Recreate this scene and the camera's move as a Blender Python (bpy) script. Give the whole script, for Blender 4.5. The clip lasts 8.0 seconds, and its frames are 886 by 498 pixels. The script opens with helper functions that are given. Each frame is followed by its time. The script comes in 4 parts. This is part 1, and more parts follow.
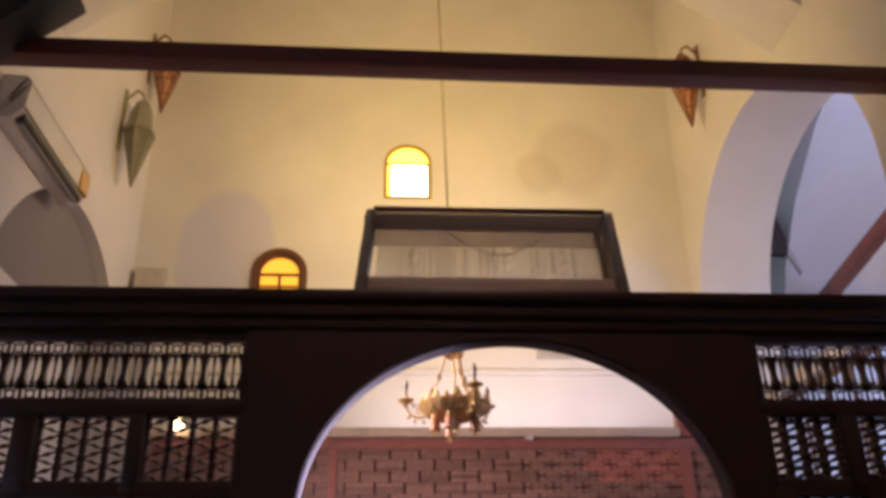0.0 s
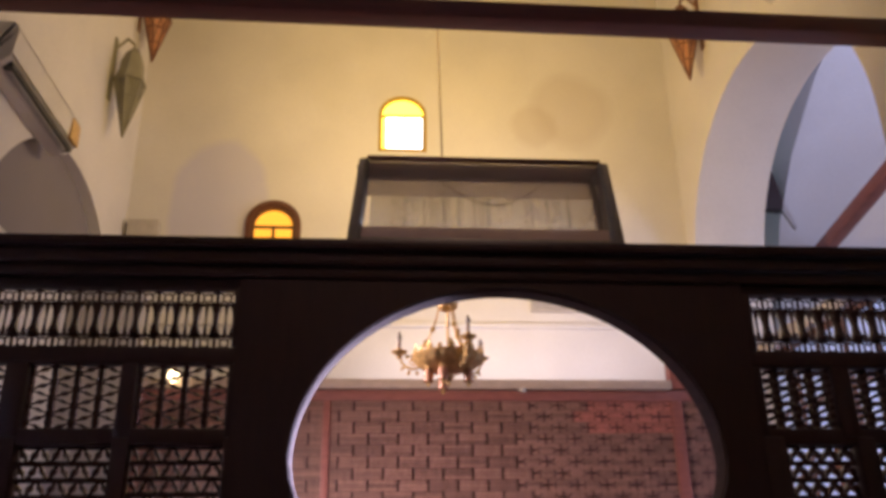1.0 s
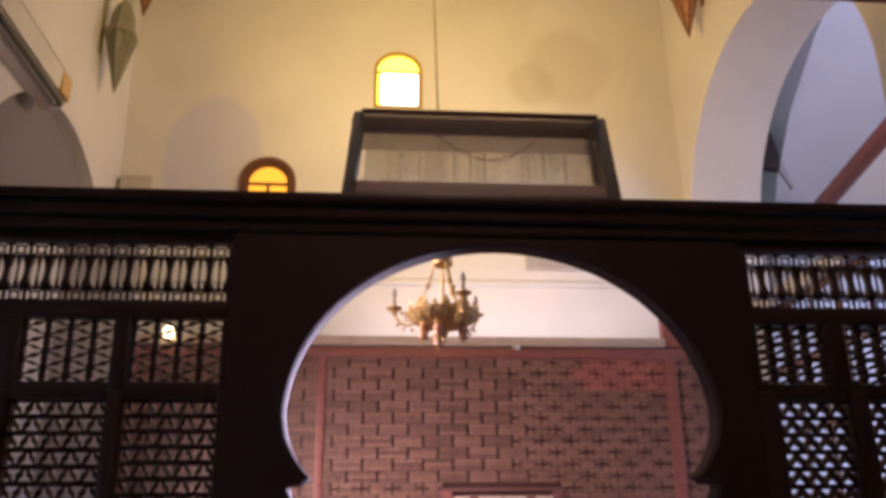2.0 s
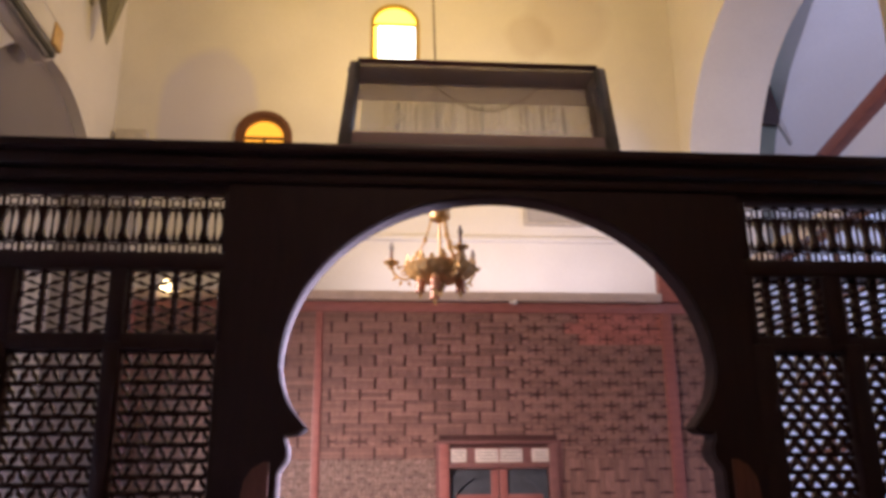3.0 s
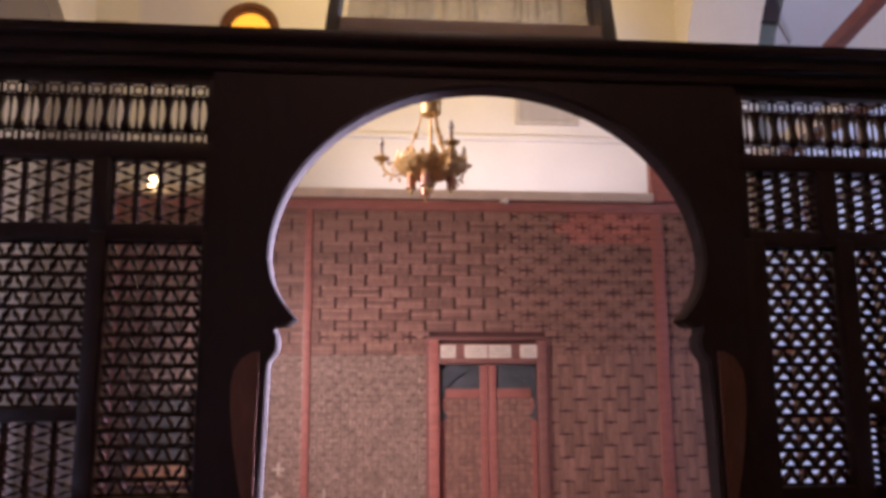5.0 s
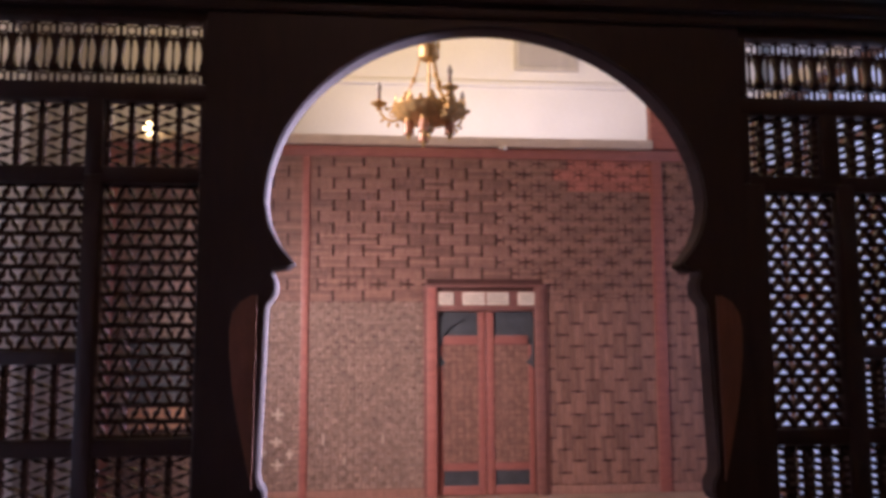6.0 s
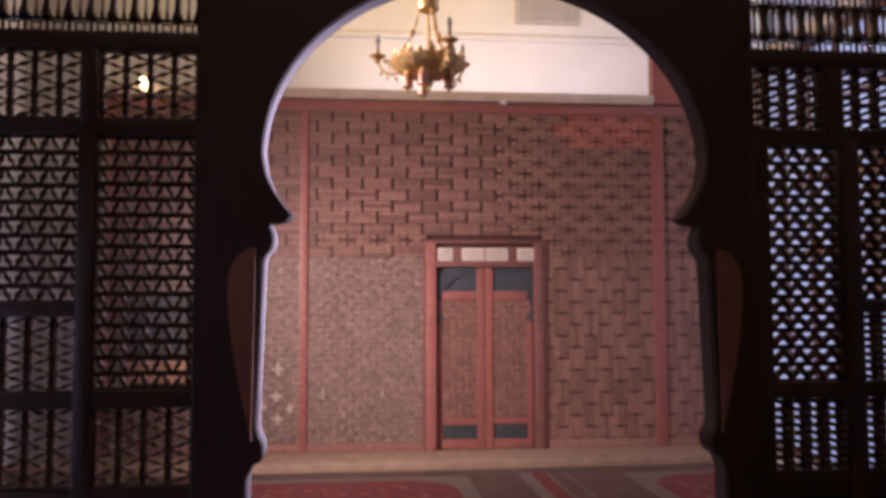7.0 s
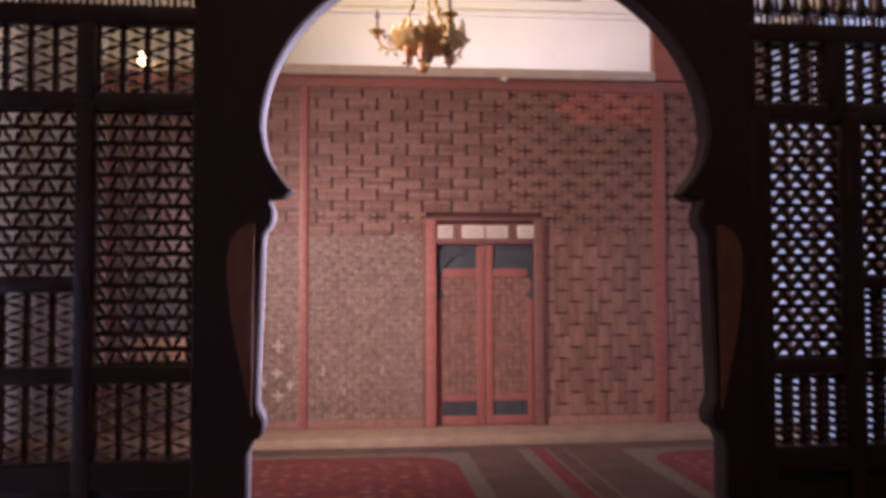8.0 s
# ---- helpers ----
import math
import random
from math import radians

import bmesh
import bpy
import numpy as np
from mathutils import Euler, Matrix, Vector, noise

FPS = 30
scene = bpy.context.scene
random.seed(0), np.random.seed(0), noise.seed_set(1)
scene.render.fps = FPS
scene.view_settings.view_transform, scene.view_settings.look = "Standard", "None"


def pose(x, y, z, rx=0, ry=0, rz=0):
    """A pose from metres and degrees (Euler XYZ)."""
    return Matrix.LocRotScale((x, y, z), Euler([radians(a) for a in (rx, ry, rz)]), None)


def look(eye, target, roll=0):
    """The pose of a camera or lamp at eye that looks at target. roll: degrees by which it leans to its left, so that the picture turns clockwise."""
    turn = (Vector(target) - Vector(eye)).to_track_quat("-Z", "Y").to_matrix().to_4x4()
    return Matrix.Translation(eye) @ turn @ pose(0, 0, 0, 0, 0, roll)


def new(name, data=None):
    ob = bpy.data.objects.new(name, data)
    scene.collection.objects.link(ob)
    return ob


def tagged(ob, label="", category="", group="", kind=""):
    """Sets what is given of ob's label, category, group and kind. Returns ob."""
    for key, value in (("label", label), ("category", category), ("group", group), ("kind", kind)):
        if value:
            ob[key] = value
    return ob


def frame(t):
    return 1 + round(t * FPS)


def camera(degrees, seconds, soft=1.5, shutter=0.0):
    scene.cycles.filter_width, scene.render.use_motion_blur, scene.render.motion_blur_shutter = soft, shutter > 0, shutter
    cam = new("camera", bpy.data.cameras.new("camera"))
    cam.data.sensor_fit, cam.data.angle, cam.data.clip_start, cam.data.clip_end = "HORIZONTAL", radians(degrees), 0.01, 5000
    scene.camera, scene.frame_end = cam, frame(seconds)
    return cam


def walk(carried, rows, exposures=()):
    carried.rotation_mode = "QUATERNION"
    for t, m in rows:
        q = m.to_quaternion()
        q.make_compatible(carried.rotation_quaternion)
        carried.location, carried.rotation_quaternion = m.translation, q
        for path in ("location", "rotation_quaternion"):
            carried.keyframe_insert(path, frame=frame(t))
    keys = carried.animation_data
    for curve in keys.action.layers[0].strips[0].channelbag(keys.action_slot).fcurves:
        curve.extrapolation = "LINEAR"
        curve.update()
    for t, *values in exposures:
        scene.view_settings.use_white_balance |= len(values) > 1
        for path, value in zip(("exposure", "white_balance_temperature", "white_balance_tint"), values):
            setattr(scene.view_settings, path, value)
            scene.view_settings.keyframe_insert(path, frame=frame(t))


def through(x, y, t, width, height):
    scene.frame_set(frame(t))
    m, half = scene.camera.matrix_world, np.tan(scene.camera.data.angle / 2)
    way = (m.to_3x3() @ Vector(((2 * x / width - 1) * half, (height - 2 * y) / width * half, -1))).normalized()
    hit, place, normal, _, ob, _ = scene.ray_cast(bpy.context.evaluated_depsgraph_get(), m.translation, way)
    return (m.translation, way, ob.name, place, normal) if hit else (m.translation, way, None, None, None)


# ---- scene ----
from mathutils.geometry import tessellate_polygon

cam = camera(55.0, 8.0, soft=3.8)
PATH = [
    (0, (-0.898, -9.555, 1.693), (-0.766, -7.75, 2.545), -1.0),
    (0.5, (-0.892, -9.535, 1.691), (-0.753, -7.709, 2.496), -0.9),
    (1, (-0.891, -9.517, 1.683), (-0.745, -7.671, 2.438), -0.8),
    (1.5, (-0.888, -9.497, 1.678), (-0.735, -7.634, 2.387), -0.7),
    (3, (-0.884, -9.453, 1.656), (-0.718, -7.543, 2.226), -0.6),
    (3.5, (-0.878, -9.433, 1.648), (-0.704, -7.507, 2.157), -0.5),
    (4, (-0.876, -9.421, 1.637), (-0.692, -7.48, 2.083), -0.4),
    (4.5, (-0.874, -9.406, 1.63), (-0.687, -7.455, 2.029), -0.4),
    (6, (-0.876, -9.372, 1.6), (-0.68, -7.395, 1.83), -0.3),
    (6.5, (-0.876, -9.364, 1.588), (-0.678, -7.382, 1.765), -0.3),
    (7, (-0.873, -9.347, 1.581), (-0.675, -7.361, 1.712), -0.2),
    (7.5, (-0.872, -9.339, 1.577), (-0.673, -7.351, 1.677), -0.2),
    (8, (-0.871, -9.333, 1.571), (-0.673, -7.344, 1.651), -0.2),
]
walk(cam, [(t, look(eye, target, roll)) for t, eye, target, roll in PATH], exposures=[(0, 0.0), (8, 0.0)])

# ---- light ----
world = bpy.data.worlds.new("sky")
scene.world = world
world.use_nodes = True
wn = world.node_tree.nodes
sky = wn.new("ShaderNodeTexSky")
sky.sky_type, sky.sun_disc = "NISHITA", False
sky.sun_elevation, sky.sun_rotation = radians(40), radians(90)
world.node_tree.links.new(sky.outputs[0], wn["Background"].inputs[0])
wn["Background"].inputs[1].default_value = 0.08


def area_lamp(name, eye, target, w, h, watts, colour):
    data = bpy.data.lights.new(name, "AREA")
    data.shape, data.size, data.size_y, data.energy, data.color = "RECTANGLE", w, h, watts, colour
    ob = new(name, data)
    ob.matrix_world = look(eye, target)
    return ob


WARM, COOL, WHITE = (1.0, 0.65, 0.215), (0.5, 0.58, 1.0), (1.0, 0.785, 0.79)
# unseen warm lamps added above the tie beam, hidden behind its upper edge
warm_a = area_lamp("floodlight", (-2.0, -3.64, 6.29), (2.7, 1.5, 8.3), 0.4, 0.1, 88, WARM)
warm_b = area_lamp("floodlight", (1.2, -3.64, 6.29), (-2.6, 1.5, 8.4), 0.4, 0.1, 74, WARM)
warm_a.data.spread = warm_b.data.spread = radians(112)
# unseen fill lamps added in the chancel, and daylight at the gallery's window
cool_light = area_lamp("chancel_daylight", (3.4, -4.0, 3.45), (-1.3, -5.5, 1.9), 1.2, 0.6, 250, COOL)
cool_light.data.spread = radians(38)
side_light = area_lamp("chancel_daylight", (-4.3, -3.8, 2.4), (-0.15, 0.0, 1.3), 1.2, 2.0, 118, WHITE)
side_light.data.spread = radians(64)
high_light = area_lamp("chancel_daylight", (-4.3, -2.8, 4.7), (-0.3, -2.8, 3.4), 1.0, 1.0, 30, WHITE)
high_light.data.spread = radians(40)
area_lamp("gallery_daylight", (7.9, -2.6, 7.2), (4.5, 0.0, 6.4), 2.4, 1.8, 150, (0.56, 0.6, 1.0))
# unseen dim fill added high in the nave, behind the walk
nave_light = area_lamp("nave_light", (-0.3, -9.6, 7.6), (-0.3, -5.6, 3.0), 0.8, 0.8, 6.2, (1.0, 0.62, 0.48))
nave_light.data.spread = radians(60)
# unseen fill lamp added behind the cornice to brighten the white wall
area_lamp("cornice_light", (0.7, 0.45, 4.2), (0.7, 1.5, 5.0), 3.8, 0.1, 24, (1.0, 0.84, 0.96))


# ---- materials ----
def mat(name, base, rough=0.6, dark=0.75, scale=6.0, bump=0.15, metal=0.0, fine=60.0, stretch=(1, 1, 1), rand=0.0, light=1.1, island=False):
    m = bpy.data.materials.new(name)
    m.use_nodes = True
    n, l = m.node_tree.nodes, m.node_tree.links
    b = n["Principled BSDF"]
    tc, mp = n.new("ShaderNodeTexCoord"), n.new("ShaderNodeMapping")
    mp.inputs["Scale"].default_value = stretch
    l.new(tc.outputs["Object"], mp.inputs[0])
    big, small = n.new("ShaderNodeTexNoise"), n.new("ShaderNodeTexNoise")
    big.inputs["Scale"].default_value, small.inputs["Scale"].default_value = scale, fine
    big.inputs["Detail"].default_value, small.inputs["Detail"].default_value = 6, 4
    l.new(mp.outputs[0], big.inputs[0])
    l.new(mp.outputs[0], small.inputs[0])
    mixn = n.new("ShaderNodeMath")
    mixn.operation = "MULTIPLY_ADD"
    mixn.inputs[1].default_value = 0.35
    l.new(small.outputs[0], mixn.inputs[0])
    sc = n.new("ShaderNodeMath")
    sc.operation = "MULTIPLY"
    sc.inputs[1].default_value = 0.65
    l.new(big.outputs[0], sc.inputs[0])
    l.new(sc.outputs[0], mixn.inputs[2])
    ramp = n.new("ShaderNodeValToRGB")
    ramp.color_ramp.elements[0].position, ramp.color_ramp.elements[1].position = 0.32, 0.68
    ramp.color_ramp.elements[0].color = (*[c * dark for c in base], 1)
    ramp.color_ramp.elements[1].color = (*[min(0.95, c * light) for c in base], 1)
    l.new(mixn.outputs[0], ramp.inputs[0])
    out = ramp.outputs[0]
    if rand:
        info, hsv = n.new("ShaderNodeObjectInfo"), n.new("ShaderNodeHueSaturation")
        mr = n.new("ShaderNodeMapRange")
        mr.inputs["To Min"].default_value, mr.inputs["To Max"].default_value = 1 - rand, 1 + rand
        geo = n.new("ShaderNodeNewGeometry")
        l.new(geo.outputs["Random Per Island"] if island else info.outputs["Random"], mr.inputs[0])
        l.new(mr.outputs[0], hsv.inputs["Value"])
        l.new(out, hsv.inputs["Color"])
        out = hsv.outputs[0]
    l.new(out, b.inputs["Base Color"])
    b.inputs["Metallic"].default_value = metal
    rr = n.new("ShaderNodeMapRange")
    rr.inputs["To Min"].default_value, rr.inputs["To Max"].default_value = max(0.05, rough - 0.1), min(1, rough + 0.1)
    l.new(big.outputs[0], rr.inputs[0])
    l.new(rr.outputs[0], b.inputs["Roughness"])
    if bump:
        bp = n.new("ShaderNodeBump")
        bp.inputs["Strength"].default_value, bp.inputs["Distance"].default_value = bump, 0.01
        l.new(mixn.outputs[0], bp.inputs["Height"])
        l.new(bp.outputs[0], b.inputs["Normal"])
    return m


def glow(name, colour, strength):
    m = bpy.data.materials.new(name)
    m.use_nodes = True
    b = m.node_tree.nodes["Principled BSDF"]
    b.inputs["Base Color"].default_value = (*colour, 1)
    b.inputs["Emission Color"].default_value = (*colour, 1)
    b.inputs["Emission Strength"].default_value = strength
    return m


def plaster(name, base, stain=0.12):
    """Whitewashed plaster with soft damp stains at two sizes."""
    m = mat(name, base, rough=0.85, dark=0.9, scale=1.1, bump=0.25, fine=28.0, light=1.04)
    n, l = m.node_tree.nodes, m.node_tree.links
    b = n["Principled BSDF"]
    src = b.inputs["Base Color"].links[0].from_socket
    tc, nz, rp, mx = n.new("ShaderNodeTexCoord"), n.new("ShaderNodeTexNoise"), n.new("ShaderNodeValToRGB"), n.new("ShaderNodeMix")
    nz.inputs["Scale"].default_value, nz.inputs["Detail"].default_value = 0.55, 5
    l.new(tc.outputs["Object"], nz.inputs[0])
    rp.color_ramp.elements[0].position, rp.color_ramp.elements[1].position = 0.56, 0.68
    rp.color_ramp.elements[0].color, rp.color_ramp.elements[1].color = (0, 0, 0, 1), (stain, stain, stain, 1)
    l.new(nz.outputs[0], rp.inputs[0])
    mx.data_type = "RGBA"
    l.new(rp.outputs[0], mx.inputs[0])
    l.new(src, mx.inputs[6])
    mx.inputs[7].default_value = (0.42, 0.36, 0.3, 1)
    l.new(mx.outputs[2], b.inputs["Base Color"])
    return m


PLASTER = plaster("whitewashed plaster", (0.78, 0.75, 0.72))


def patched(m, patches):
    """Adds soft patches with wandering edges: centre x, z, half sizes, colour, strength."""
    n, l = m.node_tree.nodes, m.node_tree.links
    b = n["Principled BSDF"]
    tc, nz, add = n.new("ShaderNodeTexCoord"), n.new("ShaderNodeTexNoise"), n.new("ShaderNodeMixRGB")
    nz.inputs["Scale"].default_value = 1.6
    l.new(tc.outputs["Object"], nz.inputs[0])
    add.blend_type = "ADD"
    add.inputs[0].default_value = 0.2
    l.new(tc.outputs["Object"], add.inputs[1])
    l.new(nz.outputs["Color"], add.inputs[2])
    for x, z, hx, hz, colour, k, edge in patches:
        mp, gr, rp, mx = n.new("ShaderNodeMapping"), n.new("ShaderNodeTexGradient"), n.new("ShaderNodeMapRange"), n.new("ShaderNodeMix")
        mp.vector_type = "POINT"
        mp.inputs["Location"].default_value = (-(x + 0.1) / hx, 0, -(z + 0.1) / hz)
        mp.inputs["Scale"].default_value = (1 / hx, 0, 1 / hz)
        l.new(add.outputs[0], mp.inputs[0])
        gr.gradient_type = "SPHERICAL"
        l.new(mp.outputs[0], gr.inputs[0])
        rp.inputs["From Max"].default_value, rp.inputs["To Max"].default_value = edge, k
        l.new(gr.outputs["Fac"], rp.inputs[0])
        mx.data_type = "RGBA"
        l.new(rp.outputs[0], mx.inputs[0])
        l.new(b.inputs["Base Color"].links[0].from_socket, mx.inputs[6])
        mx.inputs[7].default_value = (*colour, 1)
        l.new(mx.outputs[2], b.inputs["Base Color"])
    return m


# two brown stains; the lilac third patch is cast daylight painted in
PLASTER_EAST = patched(plaster("stained plaster with daylight patch", (0.78, 0.75, 0.72), 0.05),
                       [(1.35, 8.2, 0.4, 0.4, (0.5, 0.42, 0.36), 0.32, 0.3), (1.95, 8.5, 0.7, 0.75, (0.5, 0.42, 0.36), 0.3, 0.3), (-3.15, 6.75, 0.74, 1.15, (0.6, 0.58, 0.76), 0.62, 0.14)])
# darker mauve puts the niche's shade into the colour
MAUVE = plaster("plaster with recess shade", (0.25, 0.225, 0.24), 0.2)
PLASTER_GREY = plaster("greyed plaster", (0.5, 0.47, 0.46))
DARK_WOOD = mat("dark stained wood", (0.032, 0.011, 0.008), 0.42, 0.6, 5, 0.2, fine=50, stretch=(6, 6, 1))
TURNED = mat("turned dark wood", (0.06, 0.03, 0.026), 0.22, 0.7, 12, 0.05)
BEAM_WOOD = mat("painted beam", (0.16, 0.04, 0.026), 0.5, 0.6, 4, 0.2, fine=45, stretch=(1, 8, 8))
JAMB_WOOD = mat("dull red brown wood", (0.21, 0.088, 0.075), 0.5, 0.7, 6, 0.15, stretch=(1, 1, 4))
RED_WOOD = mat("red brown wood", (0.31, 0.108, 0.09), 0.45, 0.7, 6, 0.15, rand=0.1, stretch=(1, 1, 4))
SLAT_WOOD = mat("inlaid brown wood", (0.285, 0.147, 0.114), 0.42, 0.6, 9, 0.15, rand=0.25, stretch=(4, 1, 1))
SLAT_JOINED = mat("inlaid brown wood, joined", (0.285, 0.147, 0.114), 0.42, 0.6, 9, 0.15, rand=0.25, stretch=(4, 1, 1), island=True)
# greyed inlay, its tone raised to paint in the lower left's daylight
SLAT_LIT = mat("greyed inlaid wood, daylight painted in", (0.36, 0.235, 0.19), 0.4, 0.7, 12, 0.15, rand=0.28, stretch=(3, 1, 3), island=True)
# redder copy of the inlay, paints the red light on the upper right
SLAT_REDLIT = mat("inlaid wood with painted red light", (0.44, 0.155, 0.12), 0.42, 0.65, 9, 0.15, rand=0.22, stretch=(4, 1, 1), island=True)
GLINT_INLAY = mat("pale glint inlay", (0.58, 0.44, 0.36), 0.35, 0.8, 20, 0.05)
SHEEN_WOOD = mat("wood with painted red brown sheen", (0.19, 0.065, 0.035), 0.5, 0.6, 7, 0.15, stretch=(5, 5, 1))
BACK_WOOD = mat("dark backing wood", (0.075, 0.024, 0.019), 0.6, 0.6, 8, 0.1)
GREY_PANEL = mat("dark grey panel", (0.06, 0.065, 0.075), 0.5, 0.6, 7, 0.1)
LINING = mat("brown lining wood", (0.075, 0.046, 0.037), 0.75, 0.7, 6, 0.1, stretch=(1, 1, 5))
LINING.node_tree.nodes["Principled BSDF"].inputs["Specular IOR Level"].default_value = 0.1
DARK_WOOD.node_tree.nodes["Principled BSDF"].inputs["Specular IOR Level"].default_value = 0.4
LEDGE = mat("pale ledge wood", (0.56, 0.43, 0.34), 0.7, 0.8, 7, 0.15)
STEP = mat("worn tan step carpet", (0.42, 0.28, 0.2), 0.9, 0.7, 5, 0.5, fine=120)
FLOOR = mat("brown carpet", (0.15, 0.085, 0.07), 0.95, 0.6, 3, 0.6, fine=140)
RUG_RED = mat("crimson rug pile", (0.22, 0.045, 0.047), 0.95, 0.45, 9, 0.6, fine=120, light=1.3)
RUG_CREAM = mat("faded cream rug border", (0.21, 0.16, 0.135), 0.95, 0.7, 12, 0.6, fine=120)
BRASS = mat("polished brass", (0.78, 0.5, 0.19), 0.42, 0.6, 24, 0.1, metal=0.35)
CANDLE = mat("candle tube", (0.3, 0.2, 0.14), 0.5, 0.8, 20, 0.0)
AMBER_GLASS = mat("amber glass drop", (0.72, 0.36, 0.2), 0.15, 0.85, 20, 0.0)
BULB = mat("grey bulb glass", (0.34, 0.3, 0.26), 0.12, 0.85, 20, 0.0)
GREEN_FRAME = mat("dark green painted metal", (0.21, 0.2, 0.155), 0.4, 0.7, 8, 0.1)
CASE_BASE = mat("mauve brown board", (0.72, 0.6, 0.56), 0.5, 0.8, 5, 0.1)


def thin_cloth(name, base, through, clear=0.0, tint=(0.75, 0.72, 0.7)):
    """A thin sheet that lets light through: cloth, or dusty glass where clear is above nought."""
    m = mat(name, base, 0.9, 0.8, 14, 0.2)
    n, l = m.node_tree.nodes, m.node_tree.links
    b = n["Principled BSDF"]
    tr, mx = n.new("ShaderNodeBsdfTranslucent"), n.new("ShaderNodeMixShader")
    l.new(b.inputs["Base Color"].links[0].from_socket, tr.inputs[0])
    mx.inputs[0].default_value = through
    l.new(b.outputs[0], mx.inputs[1])
    l.new(tr.outputs[0], mx.inputs[2])
    out = mx.outputs[0]
    if clear:
        tp, m2 = n.new("ShaderNodeBsdfTransparent"), n.new("ShaderNodeMixShader")
        tp.inputs[0].default_value = (*tint, 1)
        m2.inputs[0].default_value = clear
        l.new(out, m2.inputs[1])
        l.new(tp.outputs[0], m2.inputs[2])
        out = m2.outputs[0]
    l.new(out, n["Material Output"].inputs[0])
    return m


CURTAIN = thin_cloth("cream pleated cloth", (0.78, 0.68, 0.48), 0.6, 0.68, (0.95, 0.95, 0.92))
# pale film mixed in paints the reflected haze on the front glass
HAZY_GLASS = thin_cloth("hazy front glass", (0.6, 0.52, 0.44), 0.5, 0.84, (0.97, 0.96, 0.95))
DUSTY_GLASS = thin_cloth("dusty grey glass", (0.5, 0.45, 0.43), 0.5, 0.6)
PLAQUE = mat("pale inscribed plaque", (0.66, 0.55, 0.46), 0.5, 0.75, 22, 0.1)
PLAQUE_INK = mat("faded lettering", (0.3, 0.26, 0.22), 0.7)
AC_WHITE = mat("off white plastic", (0.7, 0.67, 0.62), 0.35, 0.92, 3, 0.02)
BLACK = mat("black plastic", (0.02, 0.02, 0.022), 0.5, 0.8, 9, 0.1)
BLUE_GLOW = glow("added glowing blue pane", (0.42, 0.52, 0.88), 0.36)
WINDOW_LIGHT = glow("daylit white pane", (0.9, 0.95, 1.0), 6.0)
WINDOW_AMBER = glow("daylit yellow glass", (1.0, 0.72, 0.1), 3.0)
PANE_AMBER = glow("amber window glass", (1.0, 0.46, 0.05), 1.05)
LAMP_GLOW = glow("lit lamp bulb", (1.0, 0.78, 0.45), 9.0)
TULIP = mat("amber tulip glass", (0.58, 0.27, 0.15), 0.25, 0.75, 30, 0.05)
WINDOW_FRAME = mat("brown window wood", (0.16, 0.06, 0.03), 0.5, 0.7, 8)
LANTERN = mat("pierced copper", (0.3, 0.14, 0.09), 0.4, 0.6, 18, 0.1, metal=0.5)
VENT = mat("grey vent slats", (0.53, 0.49, 0.45), 0.6, 0.85, 9)
SHADOW_GREEN = mat("grey green shadow metal", (0.3, 0.28, 0.2), 0.6, 0.8, 9, 0.1)
ICON_BAND = mat("warm brown paint", (0.66, 0.34, 0.2), 0.6, 0.5, 14, 0.1)
# the upper window's yellow glow is painted into its frame colour
GLOW_WOOD = mat("window wood with painted yellow glow", (0.5, 0.33, 0.06), 0.5, 0.8, 8)
CABLE = mat("dusty cable", (0.1, 0.07, 0.05), 0.7)


# ---- mesh helpers ----
def add_box(bm, x0, x1, y0, y1, z0, z1, bevel=0.0):
    g = bmesh.ops.create_cube(bm, size=1.0)["verts"]
    for v in g:
        v.co = Vector((x0 + (v.co.x + 0.5) * (x1 - x0), y0 + (v.co.y + 0.5) * (y1 - y0), z0 + (v.co.z + 0.5) * (z1 - z0)))
    if bevel:
        es = {e for v in g for e in v.link_edges}
        bmesh.ops.bevel(bm, geom=list(es), offset=bevel, segments=2, affect="EDGES", profile=0.6)
    return bm


def boxed(*a, bevel=0.0):
    return add_box(bmesh.new(), *a, bevel=bevel)


def ring_faces(bm, rings, closed=True, caps=True):
    for a, b in zip(rings, rings[1:]):
        k = len(a)
        for i in range(k if closed else k - 1):
            bm.faces.new((a[i], a[(i + 1) % k], b[(i + 1) % k], b[i]))
    if caps and closed:
        bm.faces.new(list(reversed(rings[0])))
        bm.faces.new(rings[-1])


def add_lathe(bm, profile, m=Matrix(), seg=10):
    """profile: (radius, height) pairs, turned about z of m."""
    rings = []
    for r, z in profile:
        rings.append([bm.verts.new(m @ Vector((max(r, 1e-4) * math.cos(2 * math.pi * i / seg), max(r, 1e-4) * math.sin(2 * math.pi * i / seg), z))) for i in range(seg)])
    ring_faces(bm, rings)
    return bm


def add_tube(bm, pts, r, seg=6):
    rings = []
    pts = [Vector(p) for p in pts]
    for i, p in enumerate(pts):
        d = (pts[min(i + 1, len(pts) - 1)] - pts[max(i - 1, 0)]).normalized()
        q = d.to_track_quat("Z", "Y")
        rings.append([bm.verts.new(p + q @ Vector((r * math.cos(2 * math.pi * k / seg), r * math.sin(2 * math.pi * k / seg), 0))) for k in range(seg)])
    ring_faces(bm, rings)
    return bm


